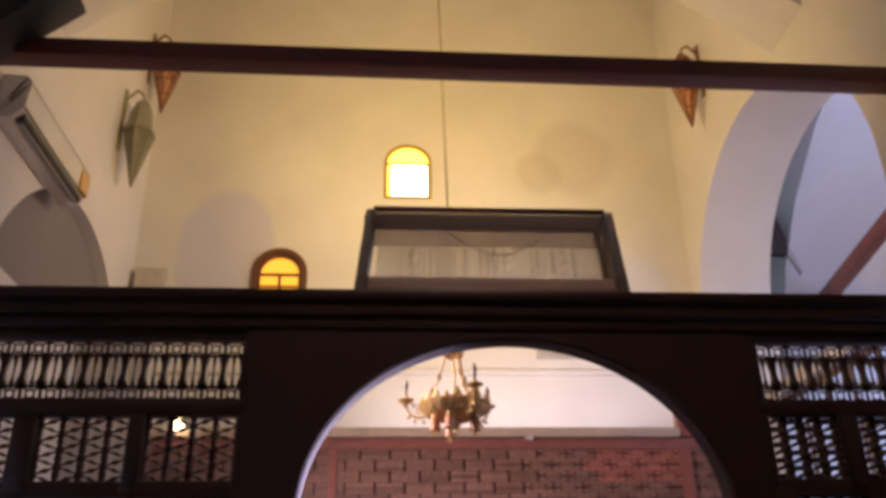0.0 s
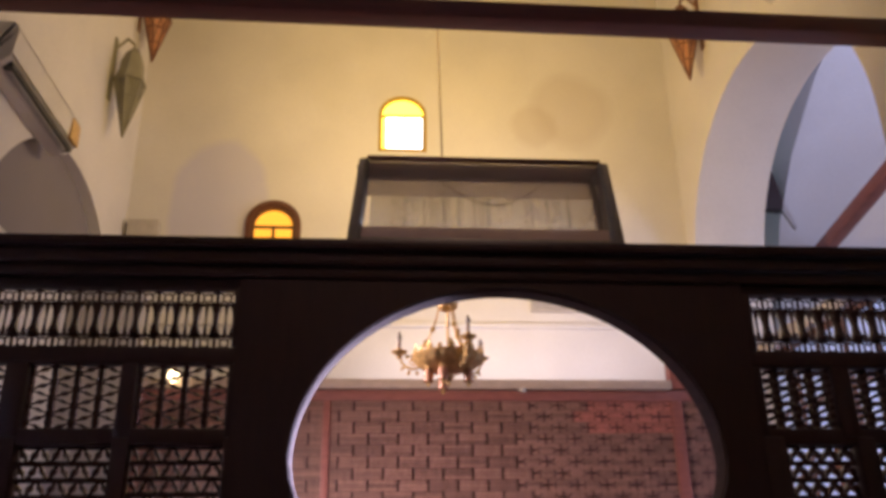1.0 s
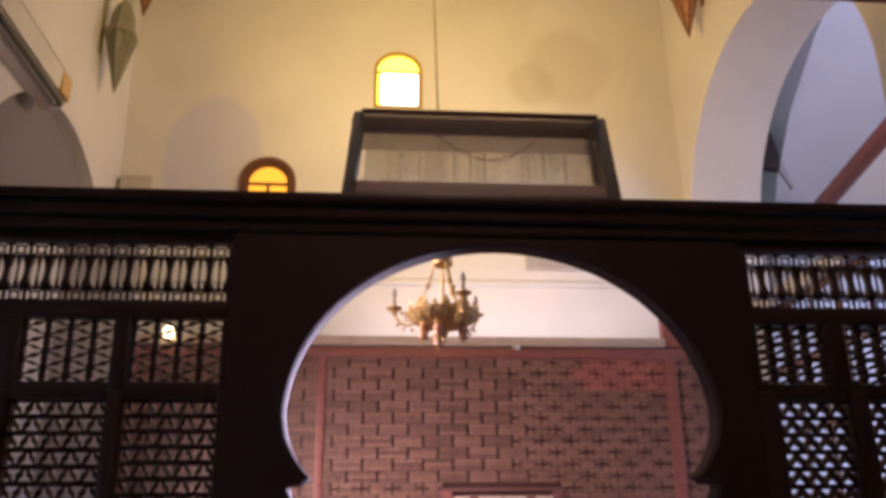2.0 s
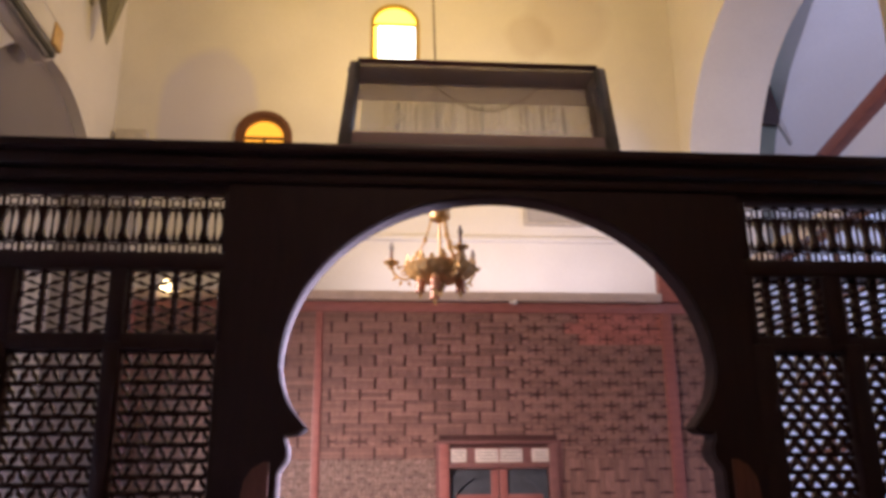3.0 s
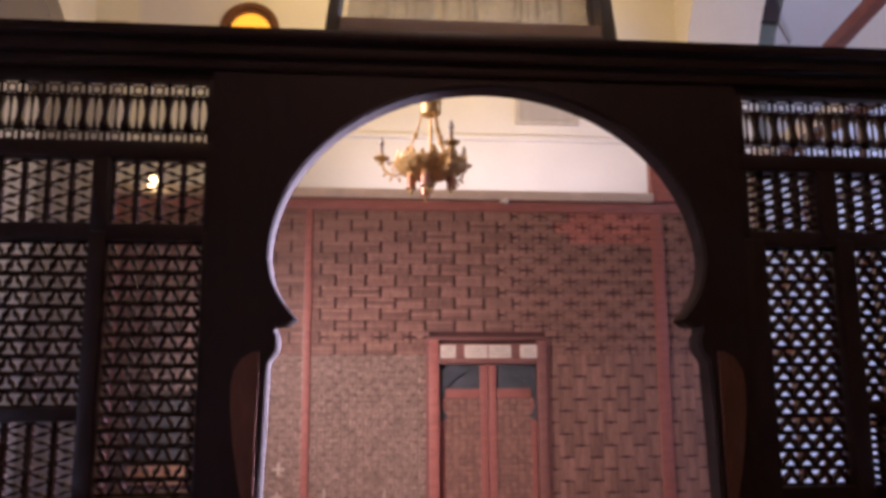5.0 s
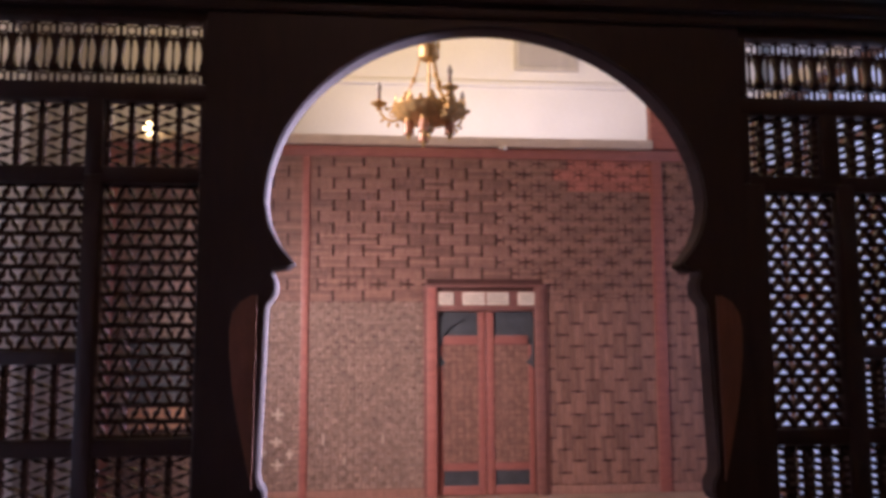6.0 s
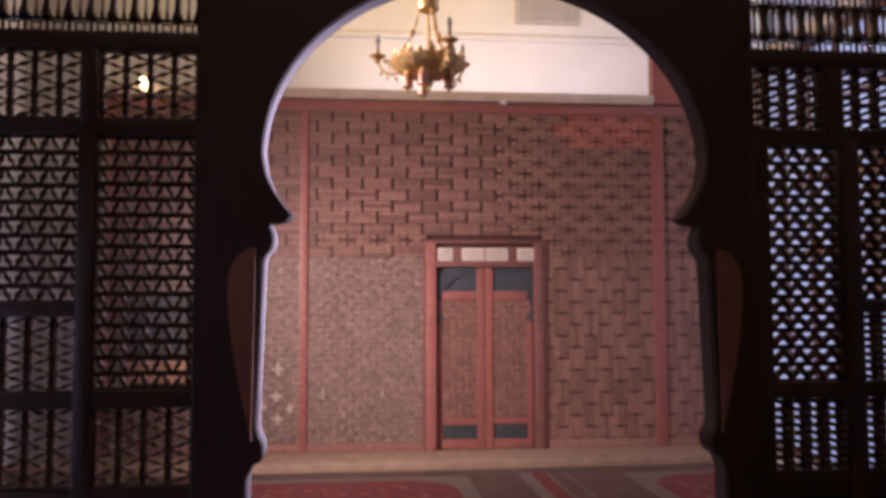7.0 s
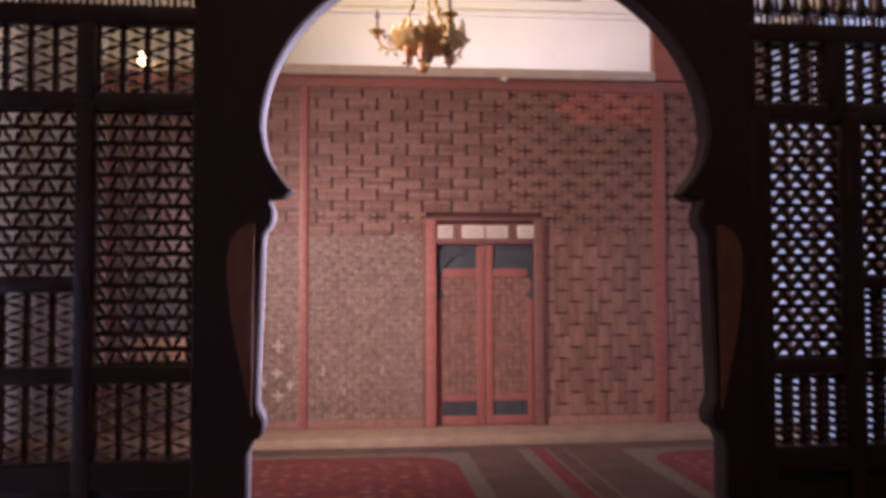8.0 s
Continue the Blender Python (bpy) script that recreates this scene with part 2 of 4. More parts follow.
def add_stick(bm, a, b, r0, r1, seg=6):
    """A turned stick from a to b with a bead in its middle."""
    a, b = Vector(a), Vector(b)
    d = b - a
    m = Matrix.Translation(a) @ d.to_track_quat("Z", "Y").to_matrix().to_4x4()
    h = d.length
    return add_lathe(bm, [(r0, 0), (r0 * 0.8, h * 0.25), (r1, h * 0.42), (r1, h * 0.58), (r0 * 0.8, h * 0.75), (r0, h)], m, seg)


def add_slab(bm, outer, holes, place, w0, w1):
    """A thick plate: outline and holes in (u, v), laid out by place(u, v, w)."""
    loops = [outer, *holes]
    flat = [p for lp in loops for p in lp]
    tris = tessellate_polygon([[Vector((u, v, 0)) for u, v in lp] for lp in loops])
    a = [bm.verts.new(place(u, v, w0)) for u, v in flat]
    b = [bm.verts.new(place(u, v, w1)) for u, v in flat]
    for t in tris:
        bm.faces.new([a[i] for i in t])
        bm.faces.new([b[i] for i in reversed(t)])
    k = 0
    for lp in loops:
        n = len(lp)
        for i in range(n):
            j = (i + 1) % n
            bm.faces.new((a[k + i], a[k + j], b[k + j], b[k + i]))
        k += n
    return bm


def front(u, v, w):
    return (u, w, v)


def side(u, v, w):
    return (w, u, v)


def mesh_of(name, bm, material, smooth=True):
    bmesh.ops.recalc_face_normals(bm, faces=bm.faces)
    me = bpy.data.meshes.new(name)
    bm.to_mesh(me)
    bm.free()
    me.materials.append(material)
    if smooth:
        me.polygons.foreach_set("use_smooth", [True] * len(me.polygons))
        me.set_sharp_from_angle(angle=radians(35))
    return me


def part(name, bm, material, parent, label="", smooth=True):
    ob = new(name, mesh_of(name, bm, material, smooth))
    ob.parent = parent
    return tagged(ob, label)


def thing(name, label, category, group="", kind="", at=(0, 0, 0)):
    ob = new(name)
    ob.location = at
    ob.empty_display_size = 0.2
    return tagged(ob, label, category, group, kind)


def structure(name, bm, material, label, category, smooth=True):
    return tagged(new(name, mesh_of(name, bm, material, smooth)), label, category, "", "structure")


def arc(cx, cz, rx, rz, a0, a1, n):
    return [(cx + rx * math.cos(radians(a0 + (a1 - a0) * i / n)), cz + rz * math.sin(radians(a0 + (a1 - a0) * i / n))) for i in range(n + 1)]


def arch_outline(cx, half, z0, spring, rise, n=16):
    return [(cx - half, z0), (cx + half, z0)] + arc(cx, spring, half, rise, 0, 180, n)


# ---- the large structure ----
FZ = -0.1
XL, XR, YW, YB = -4.4, 3.5, 1.5, -11.0
SY, ST = -5.6, 0.14
CX = -0.28

structure("floor", boxed(XL - 0.5, XR + 1.0, YB - 0.3, YW, FZ - 0.2, FZ), FLOOR, "brown carpeted church floor with worn pile", "floor")

bm = bmesh.new()
W1, W2 = (-0.595, 0.355, 7.72, 8.34, 0.32), (-2.39, 0.315, 5.75, 6.5, 0.3)
add_slab(bm, [(XL - 0.5, FZ), (XR + 1.0, FZ), (XR + 1.0, 12), (XL - 0.5, 12)],
         [arch_outline(*W1), arch_outline(*W2)], front, YW, YW + 0.4)
structure("wall_east", bm, PLASTER_EAST, "tall whitewashed plaster end wall with faint stains and a painted daylight patch", "wall")

bm = bmesh.new()
right_arch = [(-3.28, 4.35), (1.28, 4.35)] + arc(-1.0, 5.65, 2.28, 2.1, 0, 180, 32)
# unseen opening added beside the cool chancel lamp
right_window = [(-4.7, 1.4), (-3.3, 1.4), (-3.3, 3.8), (-4.7, 3.8)]
low_window = [(-2.95, 0.0), (-0.2, 0.0), (-0.2, 4.2), (-2.95, 4.2)]
add_slab(bm, [(YB - 0.3, FZ), (YW, FZ), (YW, 12), (YB - 0.3, 12)], [right_arch, right_window, low_window], side, XR, XR + 1.0)
structure("wall_south", bm, PLASTER, "whitewashed side wall with a deep round arch", "wall")

bm = bmesh.new()
left_arch = [(-2.56, 4.9), (1.36, 4.9)] + arc(-0.6, 4.25, 2.06, 2.1, 18, 162, 24)
add_slab(bm, [(YB - 0.3, FZ), (YW, FZ), (YW, 12), (YB - 0.3, 12)], [left_arch], side, XL, XL - 0.5)
structure("wall_north", bm, PLASTER, "whitewashed side wall with an arched recess", "wall")
structure("recess_back", boxed(XL - 0.62, XL - 0.14, -2.9, 1.48, 4.7, 6.6), MAUVE, "back of the arched niche with its shade put into the mauve", "wall")
# partition added to hide the bright end wall behind the left lattice
structure("partition", boxed(XL, -3.575, -0.06, 0.14, FZ, 5.35, bevel=0.02), PLASTER_GREY, "greyed plaster partition added to block the bright end wall", "wall")
# unseen wall added behind the camera, keeps the nave dark
structure("wall_west", boxed(XL - 0.5, XR + 1.0, YB - 0.3, YB, FZ, 9.8), PLASTER_GREY, "unseen plain plaster wall that closes the nave", "wall")

bm = bmesh.new()
crown = arc(-0.4, 3.53, 5.82, 5.82, math.degrees(math.acos(3.9 / 5.82)), 180 - math.degrees(math.acos(4.0 / 5.82)), 36)
add_slab(bm, crown + [(XL, 12), (XR, 12)], [], front, -2.7, -1.9)
structure("transverse_arch", bm, PLASTER, "wide plastered transverse arch across the nave", "arch")
structure("ceiling", boxed(XL - 0.5, XR + 1.0, YB - 0.3, YW + 0.4, 12, 12.2), PLASTER, "plain plaster ceiling", "ceiling")

# gallery behind the arch of the side wall
bm = bmesh.new()
add_box(bm, XR + 1.0, 8.2, 3.2, 3.4, 4.2, 11.5)
structure("gallery_wall_east", bm, PLASTER, "pale plaster wall of the side gallery", "wall")
bm = bmesh.new()
add_slab(bm, [(-5, 4.2), (3.2, 4.2), (3.2, 11.5), (-5, 11.5)], [[(-3.8, 6.2), (-1.4, 6.2), (-1.4, 8.2), (-3.8, 8.2)]], side, 8.0, 8.2)
structure("gallery_wall_south", bm, PLASTER, "pale plaster outer wall of the side gallery", "wall")
structure("gallery_floor", boxed(XR + 1.0, 8.0, -5, 3.2, 4.1, 4.3), PLASTER_GREY, "plain gallery floor", "floor")
structure("gallery_ceiling", boxed(XR + 1.0, 8.2, -5, 3.4, 11.5, 11.6), PLASTER, "plain gallery ceiling", "ceiling")
structure("gallery_wall_west", boxed(XR + 1.0, 8.2, -5.2, -5, 4.2, 11.5), PLASTER, "plain gallery end wall", "wall")

structure("moulding", boxed(XL, XR, YW - 0.05, YW - 0.002, 5.03, 5.1, bevel=0.015), PLASTER, "thin plaster string course along the end wall", "moulding")

# springing of the gallery vault, rising from the end wall
rib = [(3.198, 4.302), (2.85, 4.302), (2.75, 6.2), (2.35, 7.1), (1.65, 7.9), (0.6, 8.65), (-1.0, 9.4), (-1.0, 9.8), (3.198, 9.8)]
structure("gallery_vault", add_slab(bmesh.new(), rib, [], side, 5.4, 7.998), PLASTER, "pale plaster springing of the gallery vault", "vault")

# altar step
bm = boxed(XL, XR, -0.62, 0.4, FZ, 0.0, bevel=0.02)
structure("altar_step", bm, STEP, "low step covered in worn tan carpet", "step")

# tie beam
beam = thing("tie_beam", "dark red painted wooden tie beam across the nave", "beam", kind="structure", at=(0, -3.75, 6.09))
part("timber", boxed(XL, XR, -0.1, 0.1, -0.043, 0.13, bevel=0.03), BEAM_WOOD, beam)
beam.rotation_euler = (0, radians(0.42), 0)

# ---- carved wooden screen with lattice panels ----
screen = thing("wooden_screen", "dark stained wooden choir screen with horseshoe arch and turned lattice", "screen", at=(0, 0, FZ))


def spart(name, bm, material=DARK_WOOD, label="", parent=screen):
    bm.transform(Matrix.Translation((0, 0, -FZ)))
    return part(name, bm, material, parent, label)


# right half of the horseshoe opening, from the floor up, then mirrored
half = [(1.07, FZ - 0.002), (1.07, 0.84), (1.045, 0.9)]
half += arc(1.03, 0.965, 0.03, 0.055, 250, 110, 6)
half += [(1.03, 1.06), (1.005, 1.78), (0.995, 1.8)]
half += arc(0.985, 1.87, 0.022, 0.05, 250, 110, 6)
half += [(0.975, 1.95), (0.92, 1.955), (0.885, 1.98)]
half += [(x, z) for x, z in arc(0, 2.24, 1.01, 0.55, -27.5, -2, 7)]
half += [(x, z) for x, z in arc(0, 2.24, 1.015, 0.845, 0, 90, 22)]
opening = [(CX + x, z) for x, z in half] + [(CX - x, z) for x, z in reversed(half[:-1])]
JL, JR = CX - 1.28, CX + 1.2
bm = bmesh.new()
add_slab(bm, [(JR, FZ - 0.002)] + [(JR, 3.12), (JL, 3.12), (JL, FZ - 0.002)] + list(reversed(opening)), [], front, SY, SY + ST)
spart("arch_panel", bm)
# lining of the reveal
outer = opening
inner = []
for i, p in enumerate(outer):
    d = Vector(outer[min(i + 1, len(outer) - 1)]) - Vector(outer[max(i - 1, 0)])
    nrm = Vector((-d.y, d.x)).normalized()
    inner.append((p[0] + nrm.x * 0.008, p[1] + nrm.y * 0.008))
bm = bmesh.new()
rings = [[bm.verts.new((u[0], y, u[1])) for u, y in ((a, SY + 0.012), (b, SY + 0.016), (b, SY + ST - 0.004), (a, SY + ST))] for a, b in zip(outer, inner)]
ring_faces(bm, rings)
spart("lining", bm, LINING, "brown wooden lining of the arch")
# raised pieces added on the jambs under the horns, warm sheen put into colour
for sg in (-1, 1):
    out = [(1.045, 1.0), (1.06, 1.06), (1.085, 1.18), (1.112, 1.3), (1.135, 1.44), (1.15, 1.58), (1.152, 1.68), (1.14, 1.75), (1.11, 1.8), (1.06, 1.83), (1.035, 1.83)]
    bm = add_slab(bmesh.new(), [(CX + sg * u, v) for u, v in out], [], front, SY - 0.014, SY + 0.01)
    bmesh.ops.bevel(bm, geom=[e for e in bm.edges if all(v.co.y < SY - 0.01 and abs(v.co.x - CX) > 1.055 for v in e.verts) and e.calc_face_angle(0) > 0.5], offset=0.011, segments=3, affect="EDGES")
    spart("bracket", bm, SHEEN_WOOD, "raised piece painted with the red brown sheen")
# cornice in three steps
for z0, z1, d in ((3.12, 3.18, 0.02), (3.18, 3.25, 0.05), (3.25, 3.3, 0.085)):
    spart("cornice", boxed(XL, XR, SY - d, SY + ST + d, z0, z1, bevel=0.012))

COLS_R = [(0.965, 1.32), (1.41, 1.8), (1.92, 2.31), (2.41, 2.8), (2.9, 3.4)]
STEP_R = 0.065  # the lower panels stand a little outward
COLS_L = [(-2.0, -1.585), (-2.49, -2.075), (-2.98, -2.59), (-3.47, -3.08), (-4.3, -3.57)]


def rails(x0, x1, zs):
    for z0, z1 in zs:
        spart("rail", boxed(x0, x1, SY + 0.02, SY + ST - 0.03, z0, z1, bevel=0.01))


def stile(x0, x1, z0, z1):
    spart("stile", boxed(x0, x1, SY + 0.012, SY + ST - 0.022, z0, z1, bevel=0.01))


LY = SY + 0.085


def deepen(bm):
    """Stretches the pieces in depth, so the gaps close in the camera's oblique view."""
    for v in bm.verts:
        v.co.y = LY + (v.co.y - LY) * 3.4


def weave_rows(x0, x1, z0, z1, fat=1.0, pitch=0.0705, gap=0.047):
    """Level bars with a zigzag of turned sticks between them."""
    n = max(1, round((z1 - z0) / pitch))
    h, k = (z1 - z0) / n, max(2, round((x1 - x0) / gap))
    bm = bmesh.new()
    for r in range(n):
        for i in range(k):
            a, b = (z0 + r * h, z0 + (r + 1) * h) if i % 2 else (z0 + (r + 1) * h, z0 + r * h)
            add_stick(bm, (x0 + (i + 0.06) * (x1 - x0) / k, LY, a), (x0 + (i + 0.94) * (x1 - x0) / k, LY, b), 0.0078 * fat, 0.0122 * fat)
    deepen(bm)
    panel = spart("lattice", bm, TURNED)
    bar = mesh_of("bar", add_lathe(bmesh.new(), [(0.0125, 0), (0.0125, x1 - x0)], pose(0, 0, 0, 0, 90, 0), 8), TURNED)
    for r in range(n + 1):
        ob = new("bar", bar)
        ob.parent, ob.location = panel, (x0, LY, z0 + r * h - FZ)


def weave_columns(x0, x1, z0, z1, fat=1.0):
    """Upright bars with a zigzag of turned sticks between them."""
    n = max(1, round((x1 - x0) / 0.095))
    w, k = (x1 - x0) / n, max(2, round((z1 - z0) / 0.037))
    bm = bmesh.new()
    for r in range(n):
        for i in range(k):
            a, b = (x0 + (r + 0.12) * w, x0 + (r + 0.88) * w) if (i + r) % 2 else (x0 + (r + 0.88) * w, x0 + (r + 0.12) * w)
            add_stick(bm, (a, LY, z0 + (i + 0.15) * (z1 - z0) / k), (b, LY, z0 + (i + 0.85) * (z1 - z0) / k), 0.0055 * fat, 0.0095 * fat)
    deepen(bm)
    panel = spart("lattice", bm, TURNED)
    prof = []
    for i in range(k + 1):
        z = (z1 - z0) * i / k
        prof += [(0.019 * fat, z), (0.014 * fat, z + 0.5 * (z1 - z0) / k)]
    bar = mesh_of("bar", add_lathe(bmesh.new(), prof[:-1], Matrix.Diagonal((1, 1.8, 1, 1)), 8), TURNED)
    for r in range(n + 1):
        ob = new("bar", bar)
        ob.parent, ob.location = panel, (x0 + r * w, LY, z0 - FZ)


def baluster_row(x0, x1, z0, z1, fat=1.0):
    """A frieze of slim balusters between two bands of small crossed pieces."""
    n = round((x1 - x0) / 0.0945)
    w, h, b = (x1 - x0) / n, z1 - z0, 0.07
    bm = bmesh.new()
    for z in (z0 + b, z1 - b):
        add_box(bm, x0, x1, LY - 0.008, LY + 0.008, z - 0.006, z + 0.006)
    for i in range(n):
        c = x0 + (i + 0.5) * w
        for za, zb in ((z0, z0 + b), (z1 - b, z1)):
            zc = (za + zb) / 2
            for q in range(8):
                a0, a1 = math.pi * q / 4, math.pi * (q + 1) / 4
                add_tube(bm, [(c + 0.021 * math.cos(a0), LY, zc + 0.021 * math.sin(a0)), (c + 0.021 * math.cos(a1), LY, zc + 0.021 * math.sin(a1))], 0.0055, 5)
            for sx in (-1, 1):
                for sz in (-1, 1):
                    add_tube(bm, [(c + sx * 0.014, LY, zc + sz * 0.014), (c + sx * w * 0.5, LY, zc + sz * b * 0.5)], 0.0055, 5)
    panel = spart("lattice", bm, TURNED)
    m, s = h - 2 * b, h
    thick = mesh_of("baluster", add_lathe(bmesh.new(), [(0.025, b), (0.028, b + 0.01), (0.018, b + m * 0.28), (0.0145, b + m * 0.5), (0.018, b + m * 0.72), (0.028, h - b - 0.01), (0.025, h - b)], Matrix.Diagonal((fat * 1.08, fat * 2, 1, 1)), 8), TURNED)
    thin = mesh_of("baluster", add_lathe(bmesh.new(), [(0.009, b), (0.011, b + 0.012), (0.0055, b + m * 0.35), (0.0055, b + m * 0.65), (0.011, h - b - 0.012), (0.009, h - b)], Matrix.Diagonal((fat * 1.08, fat * 2, 1, 1)), 8), TURNED)
    post = mesh_of("post", add_lathe(bmesh.new(), [(0.009, 0), (0.009, b)], Matrix(), 6), TURNED)
    for i in range(n + 1):
        ob = new("baluster", thick)
        ob.parent, ob.location = panel, (x0 + i * w, LY, z0 - FZ)
        for z in (z0, z1 - b):
            ob = new("post", post)
            ob.parent, ob.location = panel, (x0 + i * w, LY, z - FZ)
        if i < n:
            ob = new("baluster", thin)
            ob.parent, ob.location = panel, (x0 + (i + 0.5) * w, LY, z0 - FZ)


for cols, x_in, x_out in ((COLS_R, JR, XR), (COLS_L, JL, XL)):
    lo, hi = min(x_in, x_out), max(x_in, x_out)
    first, last = min(c[0] for c in cols), max(c[1] for c in cols)
    rails(lo, hi, [(3.075, 3.12), (2.7, 2.78), (2.325, 2.4), (1.145, 1.22), (0.7, 0.815)])
    xs = sorted([c for p in cols for c in p])
    edges = [lo, *xs, hi]
    for i in range(0, len(edges), 2):
        a, b = edges[i], edges[i + 1]
        low = STEP_R if cols is COLS_R else 0.0
        stile(a, b, 2.36, 2.7)
        stile(a if a == lo else a + low, b if b == hi else b + low, FZ, 2.36)
        if a == lo or b == hi:
            stile(a, b, 2.78, 3.075)
    fat, close, pitch, gap = (0.98, 1.22, 0.078, 0.039) if cols is COLS_R else (0.94, 0.93, 0.0705, 0.047)
    baluster_row(first, last, 2.78, 3.075, 0.9)
    for i, (x0, x1) in enumerate(cols):
        weave_columns(x0, x1, 2.4, 2.7, close)
        if cols is COLS_R:
            x0, x1 = x0 + STEP_R, x1 + STEP_R
        if i == 0:
            weave_rows(x0, x1, 1.22, 2.325, fat, pitch, gap)
        else:
            rails(x0, x1, [(1.535, 1.595)])
            weave_rows(x0, x1, 1.595, 2.325, fat, pitch, gap)
            weave_columns(x0, x1, 1.22, 1.535, close * 1.08)
        weave_columns(x0, x1, 0.815, 1.145, close * 1.08)
        spart("panel", boxed(x0 - 0.01, x1 + 0.01, SY + 0.05, SY + 0.09, FZ + 0.12, 0.71, bevel=0.012))
    rails(lo, hi, [(FZ, FZ + 0.13)])

# ---- glass showcase on top of the screen ----
case = thing("glass_showcase", "long dark green glass showcase with pleated curtain, on the screen", "showcase", at=(-0.36, SY - 0.02, 3.3))
cw, cd, ch = 0.667, 0.22, 0.49
for x in (-cw, cw):
    for y in (0.0, cd):
        part("post", boxed(x - (0.034 if y == 0 else 0.02), x + (0.034 if y == 0 else 0.02), y - 0.02, y + 0.02, 0.0, ch - 0.02, bevel=0.012), GREEN_FRAME, case)
    part("side_rail", boxed(x - 0.02, x + 0.02, 0.02, cd - 0.02, ch - 0.05, ch - 0.01, bevel=0.006), GREEN_FRAME, case)
    part("side_panel", boxed(x - 0.003, x + 0.003, 0.02, cd - 0.02, 0.07, ch - 0.05), GREEN_FRAME, case, "closed green side panel")
for y in (0.0, cd):
    part("top_rail", boxed(-cw + 0.026, cw - 0.026, y - 0.012, y + 0.012, ch - 0.024, ch, bevel=0.006), BEAM_WOOD, case, "thin brown top rail")
    part("bottom_rail", boxed(-cw + 0.026, cw - 0.026, y - 0.018, y + 0.018, 0.0, 0.03, bevel=0.006), GREEN_FRAME, case)
part("plinth", boxed(-cw + 0.026, cw - 0.026, 0.012, cd - 0.02, 0.03, 0.1, bevel=0.006), CASE_BASE, case, "brown grey base board")
part("lid_board", boxed(-cw + 0.03, cw - 0.03, 0.09, 0.195, ch - 0.017, ch + 0.01, bevel=0.006), BEAM_WOOD, case, "dark brown band across the lid")
part("top_pane", boxed(-cw + 0.02, cw - 0.02, 0.02, cd - 0.02, ch - 0.03, ch - 0.018), DUSTY_GLASS, case, "dusty grey glass lid")
part("front_pane", boxed(-cw + 0.026, cw - 0.026, -0.003, 0.003, 0.03, ch - 0.035), HAZY_GLASS, case, "hazy glass front")
bm = bmesh.new()
rows = []
for i in range(181):
    x = -cw + 0.06 + (2 * cw - 0.1) * i / 180
    fold = 0.0016 * math.sin(i * 1.55) + 0.001 * math.sin(i * 0.83 + 1) + 0.0008 * math.sin(i * 0.29)
    rows.append([bm.verts.new((x, cd - 0.035 + fold + o, z)) for o, z in ((0, 0.08), (0, 0.352), (0.004, 0.352), (0.004, 0.08))])
ring_faces(bm, rows)
rnd = random.Random(8)
for i in range(46):
    x, w = rnd.uniform(-cw + 0.08, cw - 0.07), rnd.choice((0.003, 0.004, 0.006, 0.012))
    add_box(bm, x, x + w, cd - 0.024, cd - 0.021, 0.082, 0.35)
# back valance, made translucent so that it renders mid grey
part("upper_pane", boxed(-cw + 0.03, cw - 0.03, cd - 0.036, cd - 0.03, 0.352, ch - 0.03), DUSTY_GLASS, case, "translucent grey valance above the curtain")
part("curtain", bm, CURTAIN, case, "cream pleated curtain")
bm = bmesh.new()
add_tube(bm, [(-0.26 + 0.62 * i / 24, 0.06, ch - 0.08 - 0.16 * math.sin(math.pi * i / 24)) for i in range(25)], 0.003, 5)
for i in range(1, 24):
    p = (-0.26 + 0.62 * i / 24, 0.06, ch - 0.08 - 0.16 * math.sin(math.pi * i / 24))
    add_lathe(bm, [(0.001, -0.007), (0.0065, -0.003), (0.0065, 0.003), (0.001, 0.007)], Matrix.Translation(p), 6)
part("garland", bm, CABLE, case, "dark beaded cord")

for ob in case.children:
    for v in ob.data.vertices:
        if v.co.z > ch - 0.035 and abs(v.co.x) > cw - 0.03:
            v.co.x *= 0.965
        v.co.x *= 1 - 0.045 * v.co.z / ch

# ---- sanctuary screen of inlaid wood ----
icono = thing("sanctuary_screen", "red brown wooden sanctuary screen inlaid with crosses", "screen", at=(0, 0, 0))
IX0, IX1, IZ = -3.57, 3.45, 3.86
DX0, DX1, DZ = -0.02, 1.07, 2.0
bm = bmesh.new()
add_slab(bm, [(IX0, 0.0), (DX0, 0.0), (DX0, DZ), (DX1, DZ), (DX1, 0.0), (IX1, 0.0), (IX1, IZ), (IX0, IZ)], [], front, 0.012, 0.1)
part("backing", bm, BACK_WOOD, icono)
part("cornice", boxed(IX0, 2.48, -0.07, 0.16, 3.85, 3.958, bevel=0.015), LEDGE, icono, "pale cornice ledge")
part("frieze", boxed(IX0, IX1, -0.03, 0.02, 3.72, 3.84, bevel=0.01), RED_WOOD, icono)
for x, w in ((-1.46, 0.085), (2.52, 0.14), (IX0 + 0.05, 0.1), (IX1 - 0.06, 0.1)):
    part("post", boxed(x - w / 2, x + w / 2, -0.035, 0.02, 0.0, 3.72, bevel=0.012), RED_WOOD, icono)
part("upper_panel", boxed(2.47, IX1, -0.04, 0.1, 3.862, 5.2, bevel=0.015), RED_WOOD, icono, "raised red brown side panel")
part("base_rail", boxed(IX0, DX0 - 0.13, -0.02, 0.012, 0.0, 0.1, bevel=0.01), SLAT_WOOD, icono)
part("base_rail", boxed(DX1 + 0.13, IX1, -0.02, 0.012, 0.0, 0.1, bevel=0.01), SLAT_WOOD, icono)
